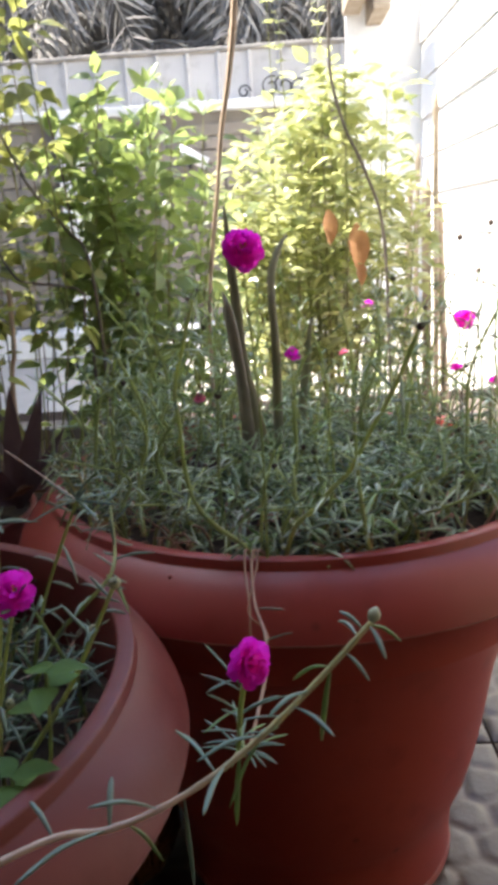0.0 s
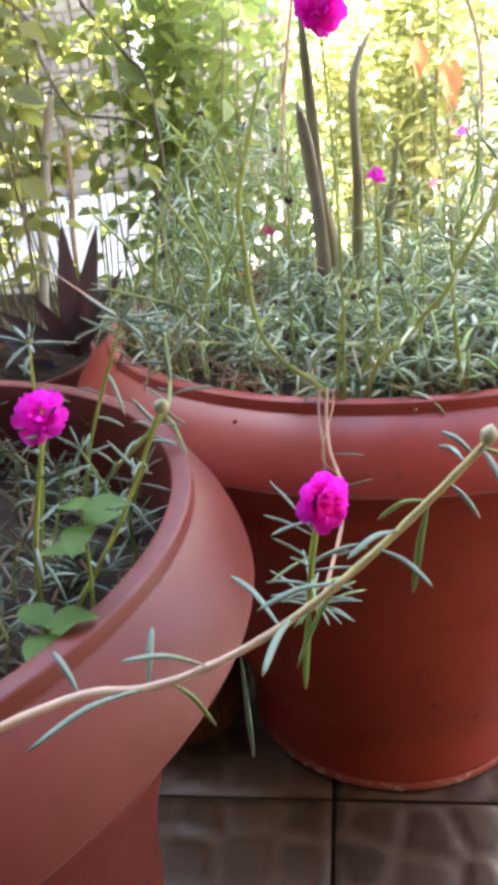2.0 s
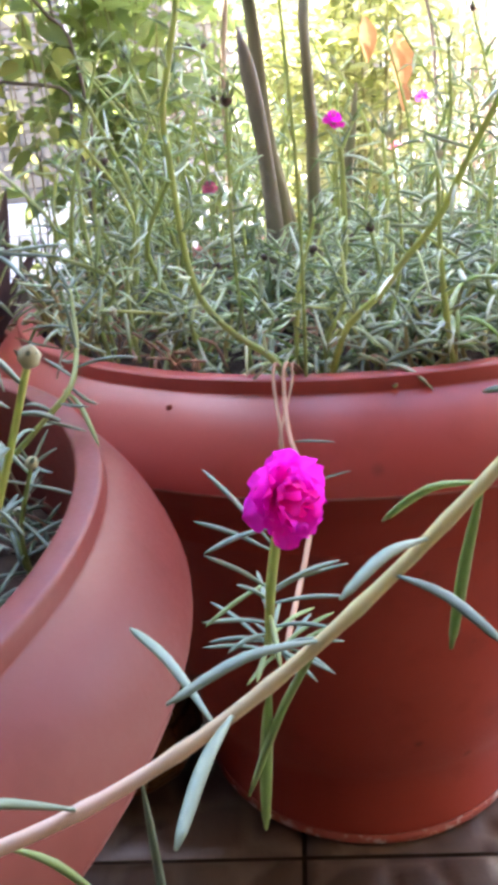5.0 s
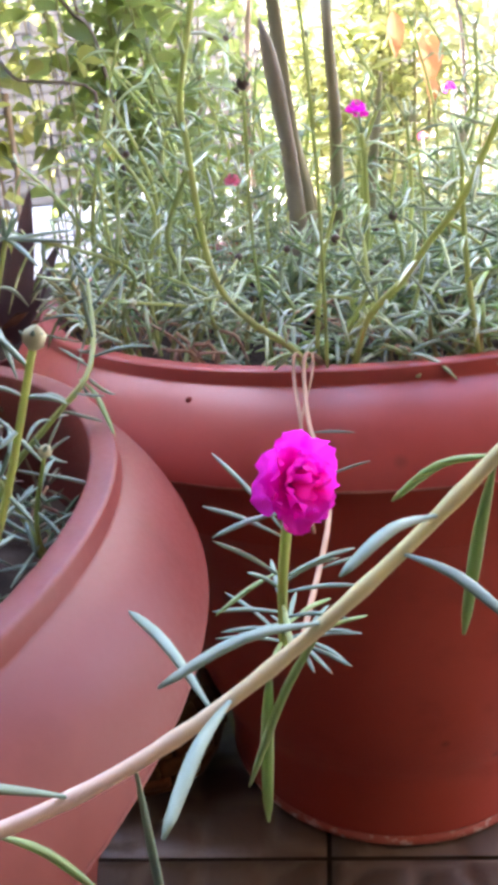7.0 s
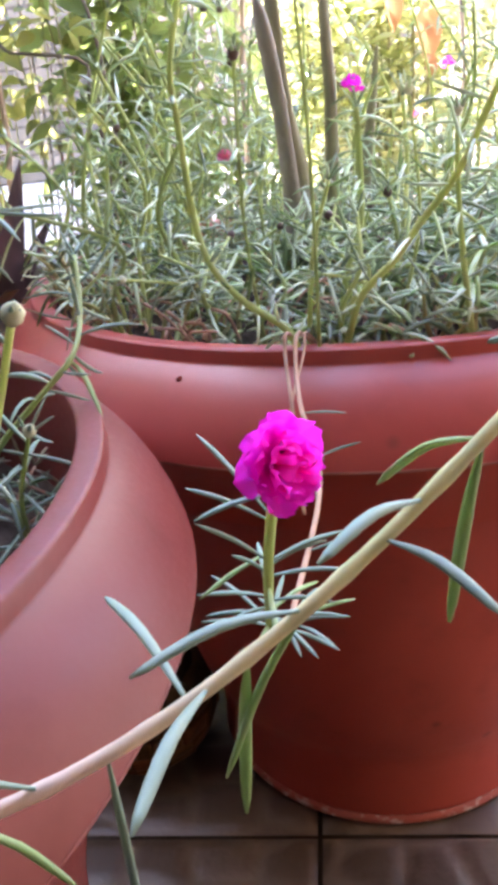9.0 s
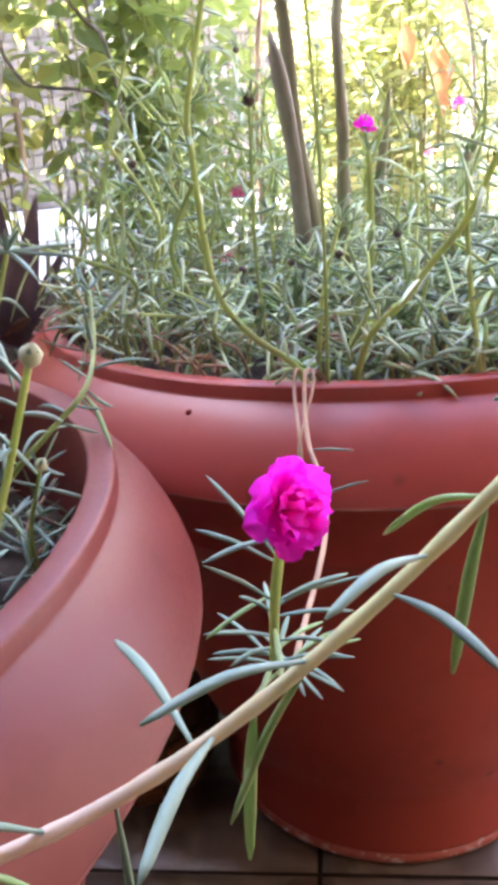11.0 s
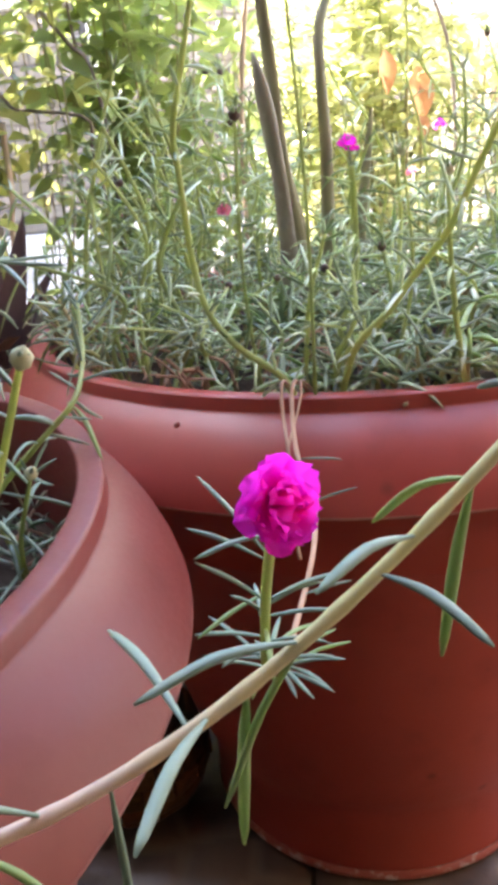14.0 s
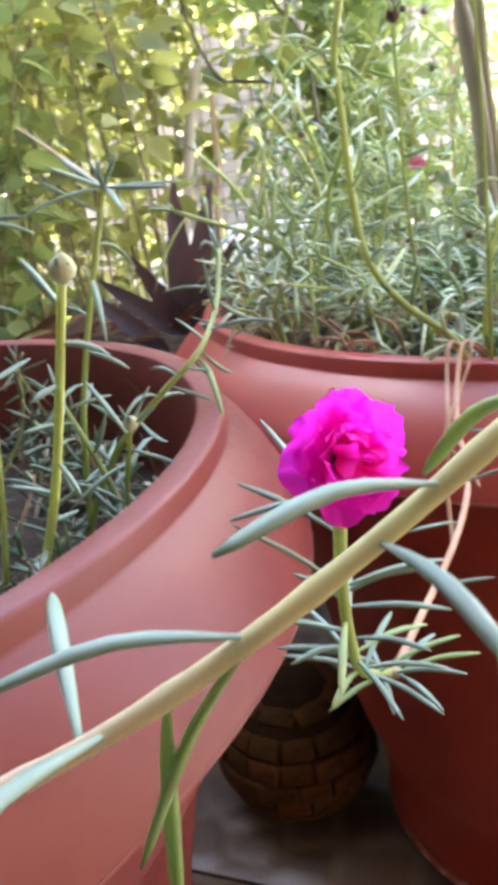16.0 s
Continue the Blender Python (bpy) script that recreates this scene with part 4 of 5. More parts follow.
sword("dry_stalk", [(0.098, 0.29, 0.405), (0.102, 0.29, 0.47), (0.110, 0.29, 0.53), (0.115, 0.29, 0.569)], [0.010, 0.010, 0.007, 0.002], 0.7, "stalk_green", "short dark dry stalk rising from the large pot")
sword("bamboo_stick", [(-0.010, 0.45, 0.30), (-0.006, 0.45, 0.562), (0.015, 0.45, 0.72), (0.024, 0.45, 0.785), (0.037, 0.45, 0.847), (0.049, 0.45, 0.926), (0.055, 0.45, 1.02)], [0.006, 0.0055, 0.0055, 0.006, 0.0075, 0.0085, 0.009], 1.0, "stick", "long thin brown stick leaning behind the large pot", "stick")

# ---- dark plant in the small pot ----
random.seed(8)
dark = thing("purple_plant", (-0.225, 0.265, 0.378), "dark purple plant with pointed upright leaves", "plant")
for a, tip, w in (((-0.222, 0.262, 0.378), (-0.212, 0.25, 0.517), 0.024), ((-0.218, 0.258, 0.380), (-0.178, 0.25, 0.512), 0.023), ((-0.218, 0.262, 0.385), (-0.158, 0.25, 0.470), 0.014),
                  ((-0.222, 0.262, 0.384), (-0.236, 0.205, 0.458), 0.018), ((-0.23, 0.27, 0.380), (-0.29, 0.235, 0.440), 0.018), ((-0.25, 0.27, 0.365), (-0.32, 0.26, 0.425), 0.018)):
    s = Shape()
    a, tip = Vector(a), Vector(tip)
    s.blade(a, tip - a, (0.2, -1, 0.35), (tip - a).length, w, 0.35, 0.06, 8, 0.0, 0.85)
    under("leaf", s, M["dark_leaf"], dark)


random.seed(9)
for i in range(26):
    a, r = rnd(0, 6.283), 0.105 * math.sqrt(random.random())
    s = Shape()
    ln = rnd(0.03, 0.06)
    b = rnd(0, 6.283)
    s.blade((THIRD[0] + r * math.cos(a), THIRD[1] + r * math.sin(a), THIRD[2] - 0.002 + rnd(0, 0.02)), (math.cos(b), math.sin(b), rnd(-0.1, 0.35)), (rnd(-0.4, 0.4), rnd(-0.4, 0.4), 1), ln, ln * rnd(0.3, 0.5), 0.5, rnd(-0.3, 0.4), 5, 0.3)
    single("dead_leaf", s, M["litter"], "brown dead leaf lying in the small pot", "leaf", group="dead leaves in the small pot")


# ---- added raised bed: roots the shrubs, stops light low behind the pots ----
s = Shape()
for a, b in (((-1.25, 0.50, -0.01), (0.22, 0.56, 0.27)), ((-1.25, 1.12, -0.01), (0.22, 1.18, 0.27)), ((-1.25, 0.561, -0.01), (-1.19, 1.119, 0.27)), ((0.16, 0.561, -0.01), (0.22, 1.119, 0.27))):
    s.box(a, b)
kerb = single("added_planting_bed", s, M["mortar"], "low dark concrete bed added to hold the shrubs and stop light", "planter", smooth=False)
bevel(kerb.data, 0.006)
s = Shape()
s.grid([[(-1.19 + 1.35 * i / 30, 0.56 + 0.56 * j / 14, 0.245 + 0.012 * noise.noise((i * 0.7, j * 0.7, 5))) for i in range(31)] for j in range(15)])
s.f = [tuple(f) for f in s.f]
single("bed_soil", s, M["soil"], "dark soil of the added bed", "soil", "stuff")

# ---- leafy plants behind the pots ----
def leaf_mesh(name, material, length, width, fold, droop, wave):
    s = Shape()
    s.blade((0, 0, 0), (1, 0, 0), (0, 0, 1), length, width, fold, droop, 6, wave)
    return s.mesh(name, M[material])


def leafy(name, place, label, stems, leaves_per, leaf_meshes, stem_mat, size, spread=1.0, reach=0.05, radius=0.002, start=0.25, foliage="vine_foliage", clear=None):
    """A plant of several stems with many broad leaves."""
    t = thing(name, place, label, "plant")
    leaves = []
    for base, tip, lean in stems:
        base, tip = Vector(base), Vector(tip)
        path = curve_pts([base, (base + tip) / 2 + Vector(lean), tip], 16)
        s = Shape()
        s.tube(path, [radius * (1 - 0.6 * i / 15) for i in range(16)], 6)
        under("stem", s, M[stem_mat], t)
        for k in range(leaves_per):
            u = start + (1 - start) * (k + rnd(-0.3, 0.3)) / max(1, leaves_per - 1)
            u = min(max(u, 0), 1)
            p = path[min(15, int(u * 15.99))]
            ang = (k // 2) * 1.57 + (k % 2) * math.pi + rnd(-0.5, 0.5)
            el = rnd(-0.75, 0.45) if u < 0.93 else rnd(0.2, 1.2)
            w = Vector((math.cos(ang) * math.cos(el), math.sin(ang) * math.cos(el), math.sin(el)))
            p = p + w * rnd(0.004, reach) * spread * (1 - 0.5 * u)
            if clear and clear[0] < p.x < clear[1] and p.z < clear[2] and random.random() < 0.88:  # a nearly bare gap between the climbers
                continue
            q = w.to_track_quat("X", "Z")
            sc = size * rnd(0.55, 1.15) * (1 - 0.25 * u)
            leaves.append((random.choice(leaf_meshes), Matrix.LocRotScale(p, q, (sc, sc * rnd(0.8, 1.1), sc)) @ Matrix.Rotation(rnd(-1.0, 1.0), 4, "X")))
    # the leaves towards the pots are parts of their own, those deeper in the plant one foliage part
    leaves.sort(key=lambda leaf: leaf[1].translation.y)
    for me, place_m in leaves[:300]:
        ob = new("leaf", me)
        ob.parent = t
        ob.matrix_local = Matrix.Translation(-t.location) @ place_m
    rest = Shape()
    for me, place_m in leaves[300:]:
        o = len(rest.v)
        rest.v.extend(tuple(place_m @ v.co) for v in me.vertices)
        rest.f.extend(tuple(o + i for i in f.vertices) for f in me.polygons)
    if rest.v:
        tagged(under("foliage", rest, M[foliage], t), kind="stuff")
    return t


HERB = [leaf_mesh("leaf", "herb", 1.0, w, f, d, wv) for w, f, d, wv in ((0.55, 0.2, 0.25, 0.05), (0.62, 0.3, 0.15, 0.08), (0.5, 0.12, 0.4, 0.06))]
VINE = [leaf_mesh("leaf", "vine", 1.0, w, f, d, wv) for w, f, d, wv in ((0.7, 0.2, 0.3, 0.06), (0.6, 0.3, 0.2, 0.1), (0.78, 0.15, 0.45, 0.08))]
random.seed(31)
stems = []
for i in range(34):
    x = rnd(-0.25, 0.0)
    y = rnd(0.60, 0.95)
    top = 0.90 - 5.0 * (x + 0.14) ** 2 + rnd(-0.16, 0.02)
    stems.append(((-0.13 + (x + 0.13) * 0.5, 0.78 + rnd(-0.06, 0.06), 0.0), (x, y, max(0.55, top)), (rnd(-0.07, 0.07), rnd(-0.05, 0.05), 0.02)))
leafy("herb_bush", (-0.13, 0.78, 0), "green broad-leaved herb bush behind the pots", stems, 44, HERB, "twig_green", 0.050, 1.0, 0.05, 0.0022, 0.46, foliage="herb_foliage")
random.seed(33)
stems = []
for i in range(30):
    x = rnd(-0.95, -0.32)
    y = rnd(0.5, 1.05)
    stems.append(((x * 0.85 - 0.06, y, 0.0), (x + rnd(-0.12, 0.12), y + rnd(-0.15, 0.1), rnd(0.7, 1.3)), (rnd(-0.08, 0.08), rnd(-0.05, 0.05), 0.0)))
leafy("vine_bush", (-0.45, 0.75, 0), "yellow-green leafy climbing shrub behind the pots", stems, 76, VINE, "twig_green", 0.040, 1.0, 0.065, 0.0020, 0.5, clear=(-0.56, -0.42, 0.63))
random.seed(36)
stems = []
for i in range(26):
    x = rnd(-1.0, -0.36)
    y = rnd(0.42, 0.8)
    stems.append(((x * 0.9 - 0.04, y, 0.0), (x + rnd(-0.1, 0.1), y + rnd(-0.12, 0.1), rnd(0.6, 1.0)), (rnd(-0.08, 0.08), rnd(-0.05, 0.05), 0.0)))
leafy("vine_bush", (-0.65, 0.6, 0), "dense yellow-green climbing shrub beside the small pot", stems, 64, VINE, "twig", 0.042, 1.0, 0.07, 0.0020, 0.6, clear=(-0.56, -0.40, 0.63))
random.seed(39)
stems = []
for i in range(13):
    x, y = rnd(-0.42, -0.29), rnd(0.55, 0.9)
    stems.append(((x - 0.03, y + 0.02, 0.0), (x + rnd(-0.07, 0.05), y + rnd(-0.08, 0.06), rnd(0.85, 1.25)), (rnd(-0.05, 0.05), rnd(-0.04, 0.04), 0.0)))
leafy("vine_bush", (-0.36, 0.7, 0), "tall thin-stemmed yellow-green climber beside the herb bush", stems, 44, VINE, "twig", 0.040, 1.0, 0.05, 0.0017, 0.52)
random.seed(40)
stems = []
for i in range(26):
    x, y = rnd(-1.15, -0.52), rnd(0.5, 1.0)
    stems.append(((x - 0.02, y + 0.02, 0.0), (x + rnd(-0.1, 0.08), y + rnd(-0.1, 0.08), rnd(0.7, 1.25)), (rnd(-0.06, 0.06), rnd(-0.05, 0.05), 0.0)))
leafy("vine_bush", (-0.8, 0.75, 0), "thick olive-green climber in the added bed", stems, 80, VINE, "twig", 0.046, 1.0, 0.08, 0.0020, 0.44, clear=(-0.62, -0.45, 0.63))
random.seed(34)
stems = []
for i in range(16):
    x, y = rnd(-0.62, -0.36), rnd(0.22, 0.42)
    stems.append(((-0.52 + rnd(-0.05, 0.05), 0.36 + rnd(-0.03, 0.05), 0.0), (x, y, rnd(0.55, 0.95)), (rnd(-0.05, 0.05), rnd(-0.03, 0.03), 0)))
leafy("broadleaf_plant", (-0.52, 0.36, 0.0), "green broad-leaved plant leaning over the small pot", stems, 22, HERB, "twig_green", 0.055, 1.0, 0.03, 0.0022, 0.5, foliage="herb_foliage")

# leafy hedge beside the climbers
random.seed(38)
hedge = thing("leafy_hedge", (-1.0, 1.05, 0), "dense yellow-green leafy hedge beside the climbers", "hedge")
crown = Shape()
for i in range(46):
    x, y = rnd(-1.5, -0.80), rnd(0.9, 1.45)
    top = rnd(0.75, 1.35)
    path = curve_pts([(x, y, 0.0), (x + rnd(-0.08, 0.08), y + rnd(-0.08, 0.08), top * 0.5), (x + rnd(-0.15, 0.15), y + rnd(-0.1, 0.1), top)], 10)
    s = Shape()
    s.tube(path, [0.004 * (1 - 0.7 * k / 9) for k in range(10)], 5)
    under("branch", s, M["twig_green"], hedge)
    for k in range(170):
        p = path[int(rnd(0.1, 1.0) * 9.9)]
        ang, el = rnd(0, 6.283), rnd(-0.8, 0.5)
        w = Vector((math.cos(ang) * math.cos(el), math.sin(ang) * math.cos(el), math.sin(el)))
        ln = rnd(0.03, 0.06)
        crown.blade(p + w * rnd(0.0, 0.08), w, (rnd(-0.6, 0.6), rnd(-0.6, 0.6), 1), ln, ln * rnd(0.5, 0.7), 0.25, rnd(0, 0.5), 3)
under("crown", crown, M["vine_foliage"], hedge, "many yellow-green leaves")

# bare twigs through the herb bush
for pts, r in (([(-0.42, 0.6, 0.80), (-0.368, 0.6, 0.76), (-0.335, 0.6, 0.731), (-0.323, 0.6, 0.673), (-0.297, 0.6, 0.619), (-0.272, 0.6, 0.609), (-0.203, 0.6, 0.595), (-0.204, 0.61, 0.56), (-0.205, 0.62, 0.528), (-0.201, 0.63, 0.498), (-0.205, 0.64, 0.245)], 0.0026),
               ([(-0.33, 0.62, 0.90), (-0.28, 0.62, 0.774), (-0.26, 0.62, 0.734), (-0.233, 0.62, 0.70), (-0.216, 0.62, 0.677), (-0.192, 0.62, 0.64), (-0.185, 0.63, 0.5), (-0.19, 0.64, 0.245)], 0.0030),
               ([(-0.235, 0.64, 0.86), (-0.22, 0.64, 0.75), (-0.217, 0.64, 0.71), (-0.212, 0.64, 0.666), (-0.194, 0.632, 0.635)], 0.0022)):
    s = Shape()
    s.tube(curve_pts(pts, 30), [r * (0.6 + 0.4 * i / 29) for i in range(30)], 7)
    single("twig", s, M["twig_dark"], "bare dark brown twig among the leaves", "twig")
s = Shape()
s.tube(curve_pts([(-0.43, 0.60, 0.0), (-0.38, 0.60, 0.37), (-0.350, 0.60, 0.525), (-0.325, 0.61, 0.64)], 24), [0.008, 0.0075] + [0.0068] * 22, 10)
single("support_stake", s, M["stake"], "pale weathered wooden stake among the leaves", "stake")
s = Shape()
s.tube(curve_pts([(-0.335, 0.62, 0.245), (-0.328, 0.62, 0.457), (-0.319, 0.62, 0.51), (-0.315, 0.62, 0.60)], 14), 0.0036, 8)
single("support_stake", s, M["stick"], "thin tan cane upright beside the thicker stake", "stake")

# sunlit bush at the back
random.seed(41)
bush = thing("flowering_bush", (0.28, 1.75, 0), "sunlit yellow-green leafy bush", "bush")
crown = Shape()
for i in range(56):
    a = rnd(0, 6.283)
    r = 0.40 * math.sqrt(random.random())
    x = 0.215 + r * math.cos(a) * 0.68
    y = 1.78 + r * math.sin(a) * 0.95
    top = 1.06 - 3.2 * (x - 0.27) ** 2 - 0.2 * abs(y - 1.78) + rnd(-0.32, 0.03)
    path = curve_pts([(0.26 + (x - 0.26) * 0.4, 1.78 + (y - 1.78) * 0.4, 0), (0.26 + (x - 0.26) * 0.85, 1.78 + (y - 1.78) * 0.85, top * 0.5), (x, y, top)], 12)
    s = Shape()
    s.tube(path, [0.005 * (1 - 0.75 * k / 11) for k in range(12)], 5)
    under("branch", s, M["twig_green"], bush)
    for k in range(104):
        u = 1 - 0.66 * random.random() ** 1.4
        p = path[int(u * 11.9)]
        ang, el = rnd(0, 6.283), rnd(-0.4, 0.7)
        w = Vector((math.cos(ang) * math.cos(el), math.sin(ang) * math.cos(el), math.sin(el)))
        ln = rnd(0.028, 0.062)
        crown.blade(p + w * rnd(0.0, 0.07), w, (rnd(-0.9, 0.6), rnd(-0.9, 0.5), 1.1), ln, ln * rnd(0.38, 0.6), 0.25, rnd(0, 0.5), 3)
for x, top in ((0.10, 1.33), (0.13, 1.22), (0.235, 1.24)):  # thin sprigs that stand above the crown
    path = curve_pts([(x + 0.05, 1.8, 0.7), (x + 0.01, 1.8, 1.0), (x, 1.8, top)], 14)
    s = Shape()
    s.tube(path, [0.003 * (1 - 0.7 * k / 13) for k in range(14)], 5)
    under("branch", s, M["twig_green"], bush)
    for k in range(44):
        a = k * 2.4
        crown.blade(path[5 + k * 8 // 43], (math.cos(a), math.sin(a), rnd(0.1, 0.6)), (0, 0, 1), rnd(0.016, 0.032), rnd(0.008, 0.014), 0.2, 0.2, 3)
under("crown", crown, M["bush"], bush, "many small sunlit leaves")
for p, ln in (((0.218, 1.40, 0.70), 0.085), ((0.282, 1.40, 0.665), 0.12), ((0.292, 1.41, 0.575), 0.06)):
    s = Shape()
    s.blade(p, (0.1, 0.05, -1), (0.3, -1, 0.1), ln, ln * 0.42, 0.55, 0.12, 6, 0.25)
    under("dry_leaf", s, M["dry_leaf"], bush, "dry orange-brown hanging leaf")
s = Shape()
s.tube(curve_pts([(0.22, 1.2, 1.13), (0.219, 1.2, 1.07), (0.218, 1.2, 0.964), (0.244, 1.2, 0.859), (0.283, 1.2, 0.774), (0.322, 1.2, 0.633), (0.33, 1.2, 0.3), (0.33, 1.2, 0.0)], 40), [0.0034 + 0.001 * (i % 7 == 0) for i in range(40)], 7)
single("bare_branch", s, M["twig_dark"], "long bare dark branch in front of the bush", "branch")

# split bamboo poles beside the bush
poles = thing("bamboo_poles", (0.62, 2.2, 0), "bundle of weathered split bamboo poles", "poles")
for x, y, top, r, lean in ((0.632, 2.2, 1.06, 0.010, 0.0), (0.605, 2.22, 0.80, 0.016, 0.0), (0.575, 2.2, 0.90, 0.008, 0.02), (0.65, 2.23, 0.72, 0.013, -0.02), (0.555, 2.23, 0.80, 0.010, 0.03)):
    s = Shape()
    n = 18
    s.tube([(x - lean * (1 - i / (n - 1)), y, top * i / (n - 1)) for i in range(n)], [r * (1.12 if i % 4 == 0 else 1) * (0.6 if i == n - 1 else 1) for i in range(n)], 8)
    under("pole", s, M["wood"], poles)

# ---- far wall fittings ----
lamp = thing("floodlight", (-0.34, WALL_Y - 0.08, 1.09), "white tube floodlight on a black bracket", "lamp")
s = Shape()
s.tube([(-0.43, WALL_Y - 0.14, 1.145), (-0.26, WALL_Y - 0.12, 1.055)], 0.036, 14)
under("housing", s, M["metal_white"], lamp)
s = Shape()
s.tube([(-0.37, WALL_Y + 0.012, 1.05), (-0.37, WALL_Y - 0.12, 1.07), (-0.39, WALL_Y - 0.15, 1.12)], 0.012, 8)
under("bracket", s, M["metal_black"], lamp)
scroll = thing("iron_scroll", (0.1, WALL_Y - 0.02, 1.415), "black wrought iron scroll on the coping", "ornament")
for cx, r, a0 in ((-0.02, 0.04, 0), (0.14, 0.06, 1), (0.22, 0.06, 2), (0.30, 0.05, 0)):
    s = Shape()
    s.tube([(cx + r * (1 - k / 40) * math.cos(a0 + k * 0.28), WALL_Y - 0.02, 1.415 + r + r * (1 - k / 40) * math.sin(a0 + k * 0.28)) for k in range(28)], 0.006, 6)
    under("scroll", s, M["metal_black"], scroll)


# ---- palm behind the fence ----
def frond_mesh(seed):
    rg = random.Random(seed)
    s = Shape()
    n = 34
    spine = curve_pts([(0, 0, 0), (0.45, 0, 0.12), (0.95, 0, -0.05), (1.35, 0, -0.45)], n)
    s.tube(spine, [0.018 * (1 - 0.8 * i / n) for i in range(n)], 5)
    for i in range(4, n):
        for sd in (-1, 1):
            ln = 0.42 * math.sin(math.pi * (0.15 + 0.8 * i / n)) + 0.08
            w = Vector((0.6, sd * rg.uniform(0.6, 1.1), rg.uniform(-0.9, -0.1)))
            s.blade(spine[i], w, (0, 0, 1), ln, 0.026, 0.4, rg.uniform(0.1, 0.5), 3)
    return s.mesh("frond", M["frond"])


FRONDS = [frond_mesh(i) for i in range(3)]
random.seed(51)
for px, py in ((-2.6, 6.3), (-0.9, 6.0), (0.5, 6.4), (1.8, 6.9), (-4.3, 6.8), (-1.8, 7.6), (-0.1, 7.8), (1.2, 8.0), (-1.0, 8.8), (0.5, 9.0), (-2.6, 8.7), (-0.3, 6.9)):
    palm = thing("palm_tree", (px, py, 0), "palm with dead grey hanging fronds behind the fence", "tree", "palms behind the fence")
    s = Shape()
    s.lathe([(0.24 + 0.03 * (k % 2), 3.4 * k / 24) for k in range(25)], (px, py), 18, 0.03)
    under("trunk", s, M["bark"], palm)
    for i in range(46):
        a = i * 2.4
        ob = new("frond", random.choice(FRONDS))
        ob.parent = palm
        h = rnd(0.9, 3.3)
        ob.matrix_local = Matrix.LocRotScale((0.15 * math.cos(a), 0.15 * math.sin(a), h), Euler((rnd(-0.6, 0.6), rnd(0.2, 0.9), a)), Vector((1, 1, 1)) * rnd(0.7, 1.15))

# ---- bricked clay bulb on the floor behind the gap between the pots ----
CLAY = (-0.124, 0.145)
clay = thing("clay_ornament", (*CLAY, 0), "brown bulbous clay ornament with a rough bricked face", "ornament")
DOME = [(0.034, 0.0), (0.051, 0.013), (0.062, 0.030), (0.0668, 0.049), (0.064, 0.068), (0.056, 0.085), (0.041, 0.100), (0.020, 0.108), (0.001, 0.111)]
s = Shape()
s.lathe(DOME, CLAY, 40)
under("body", s, M["clay_joint"], clay)
s = Shape()
s.box((-0.0131, -0.0030, -0.0082), (0.0131, 0.0030, 0.0082))
brick_me = s.mesh("brick", M["clay"])
bevel(brick_me, 0.0026, 2)
dr, dz = [p[0] for p in DOME], [p[1] for p in DOME]
for row in range(6):
    z = 0.1010 - row * 0.0170
    r = float(np.interp(z, dz, dr)) - 0.0012
    n = max(5, int(2 * math.pi * r / 0.0262))
    for k in range(n):
        a = 2 * math.pi * (k + 0.5 * (row % 2)) / n
        slope = math.atan2(float(np.interp(z - 0.01, dz, dr)) - float(np.interp(z + 0.01, dz, dr)), 0.02)
        ob = new("brick", brick_me)
        ob.parent = clay
        ob.matrix_local = Matrix.Translation((r * math.cos(a), r * math.sin(a), z)) @ Matrix.Rotation(a + math.pi / 2 + rnd(-0.1, 0.1), 4, "Z") @ Matrix.Rotation(-slope + rnd(-0.08, 0.08), 4, "X") @ Matrix.Diagonal((2 * math.pi * r / n / 0.0262 * rnd(0.94, 1.06), 1, rnd(0.94, 1.05), 1))

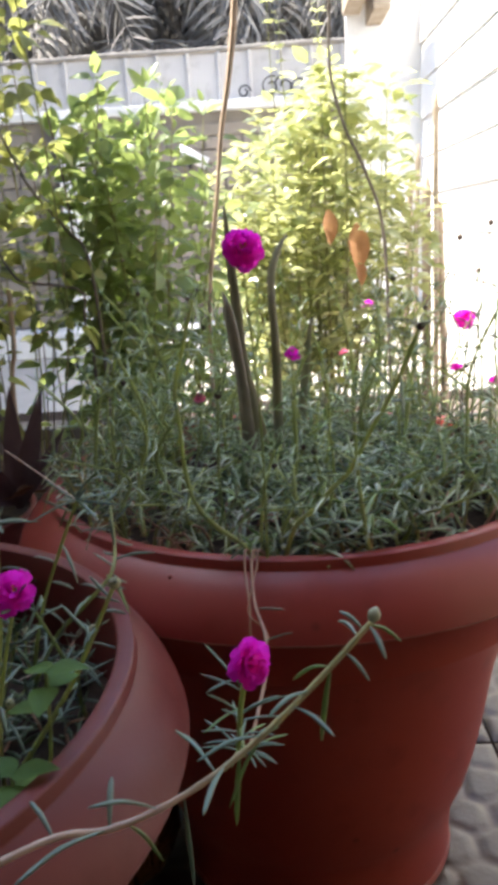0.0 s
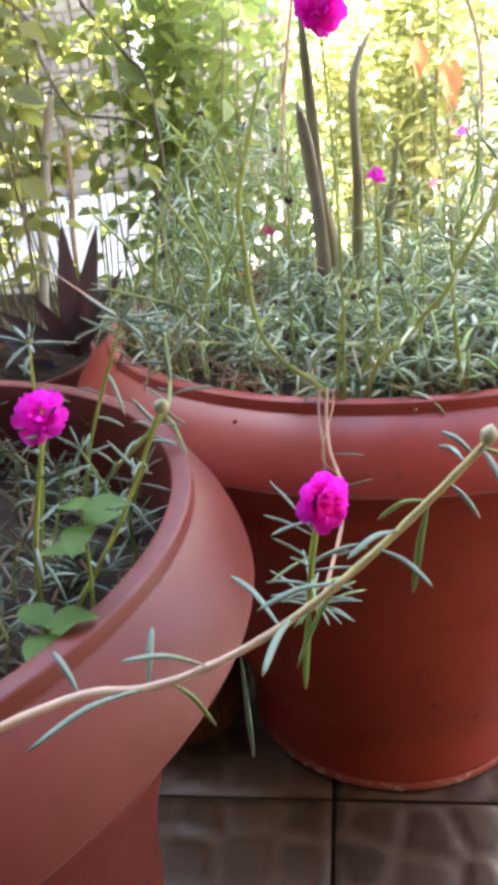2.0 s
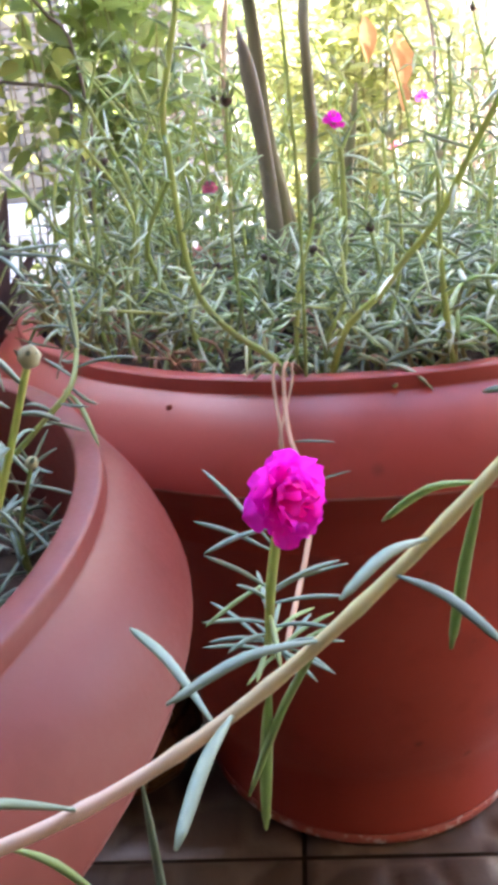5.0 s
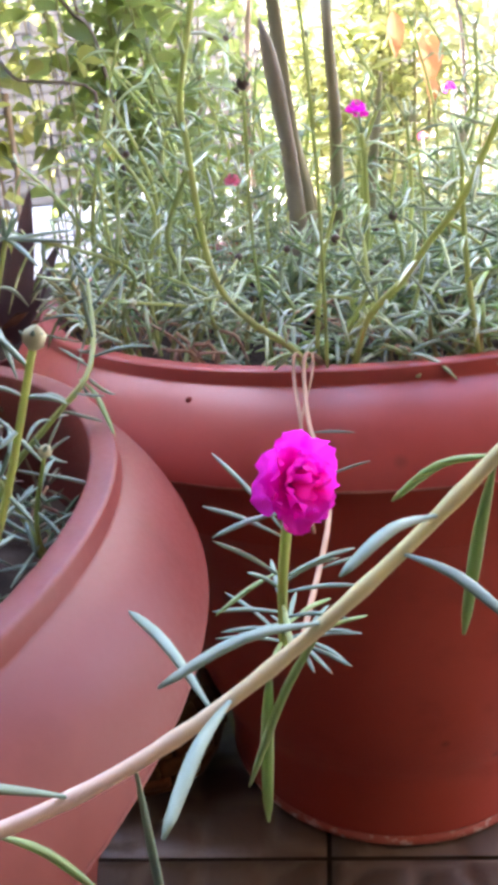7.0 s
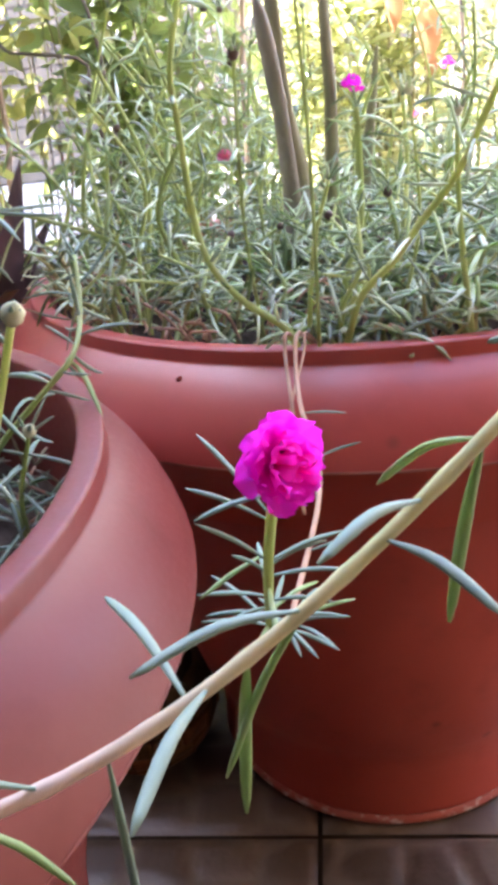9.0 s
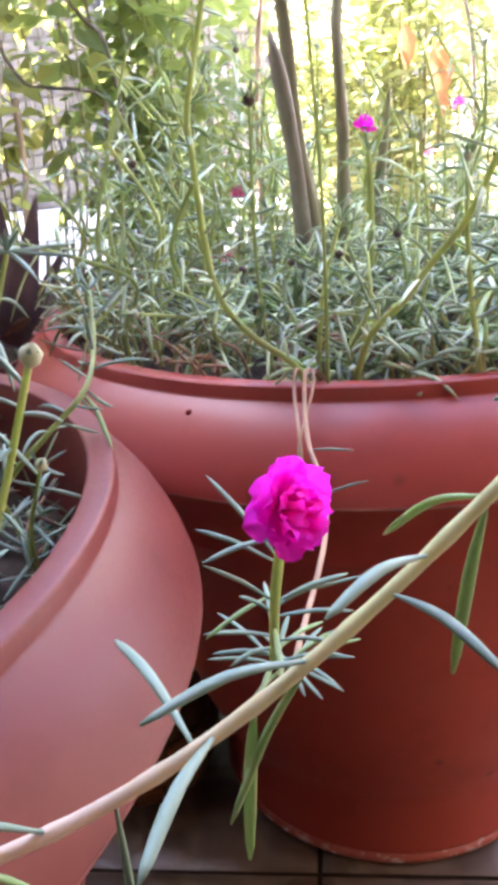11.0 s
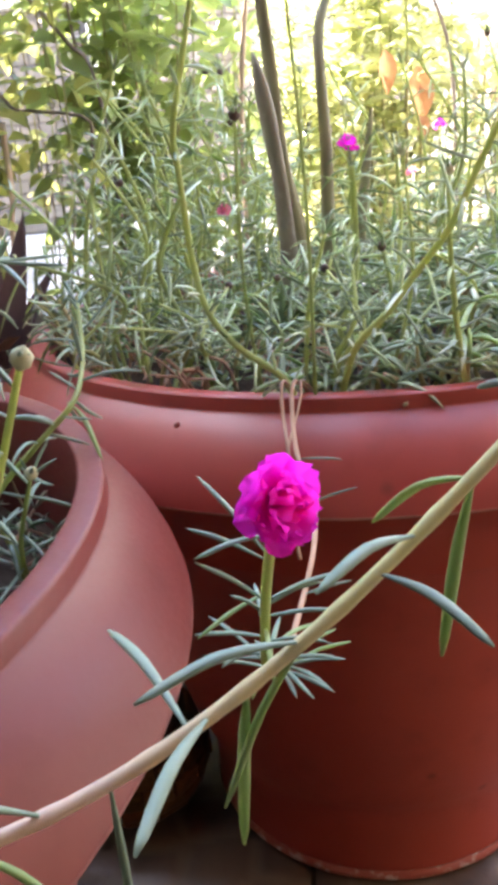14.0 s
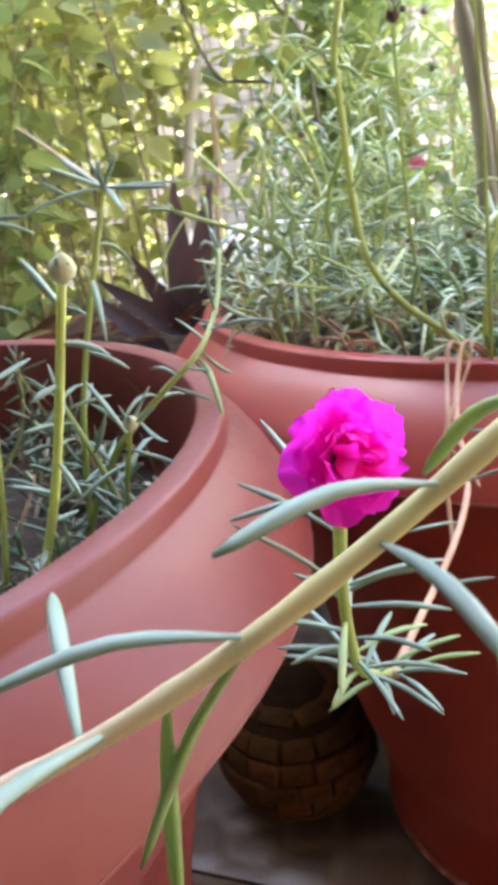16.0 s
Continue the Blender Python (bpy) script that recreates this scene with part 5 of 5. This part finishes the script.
# ---- bricks of the garden wall ----
random.seed(61)
s = Shape()
s.box((-0.108, -0.006, -0.034), (0.108, 0.02, 0.034))
me = s.mesh("brick", M["brick"], False)
bevel(me, 0.004, 1)
row = 0
z = 0.17
while z < 1.34:
    x = -2.35 + (0.115 if row % 2 else 0)
    while x < 0.55:
        if not (-1.29 < x < -0.90 and abs(x + 1.0925) < 0.19):
            ob = new("brick", me)
            ob.parent = wall_back
            ob.matrix_local = pose(x, WALL_Y + 0.006 + rnd(-0.003, 0.002), z, rnd(-0.5, 0.5), rnd(-0.4, 0.4), rnd(-0.6, 0.6))
        x += 0.23
    z += 0.078
    row += 1

# ---- embossed floor tiles ----
def tile_mesh(seed, size=0.296, n=50):
    rg = np.random.RandomState(seed)
    cells = 6
    pts = np.array([((i + rg.uniform(0.15, 0.85)) / cells, (j + rg.uniform(0.15, 0.85)) / cells) for i in range(-1, cells + 1) for j in range(-1, cells + 1)])
    lift = rg.uniform(0.6, 1.0, len(pts))
    u = np.linspace(0, 1, n)
    rows, rel = [], []
    for a in u:
        r = []
        for b in u:
            d = np.hypot((pts[:, 0] - a) * 1.0, (pts[:, 1] - b) * 1.0)
            o = np.argsort(d)[:2]
            e = min(1.0, max(0.0, (d[o[1]] - d[o[0]] - 0.016) / 0.03))
            e = e * e * (3 - 2 * e) * lift[o[0]]
            edge = min(a, 1 - a, b, 1 - b)
            h = -0.004 if edge < 0.008 else -0.003 + 0.003 * e
            r.append(((a - 0.5) * size, (b - 0.5) * size, h))
            rel.append(e)
        rows.append(r)
    s = Shape()
    s.grid(rows)
    s.f = [tuple(reversed(f)) for f in s.f]
    me = s.mesh("tile", M["tile"])
    at = me.attributes.new("relief", "FLOAT", "POINT")
    at.data.foreach_set("value", rel)
    return me


TILES = [tile_mesh(i) for i in range(4)]
s = Shape()
s.box((-1.6, -2.19, -0.03), (1.0, 2.62, -0.006))
floor = single("floor", s, M["floor_joint"], "porch floor of embossed brown stone-pattern tiles", "floor", "structure", smooth=False)
random.seed(71)
for i in range(-5, 4):
    for j in range(-6, 8):
        if i * 0.3 > 0.75:
            continue
        ob = new("tile", random.choice(TILES))
        ob.parent = floor
        ob.matrix_local = Matrix.Translation((0.034 + 0.15 + i * 0.3, 0.041 + 0.15 + j * 0.3, rnd(-0.0006, 0.0004))) @ Matrix.Rotation(random.choice((0, 1, 2, 3)) * math.pi / 2, 4, "Z")
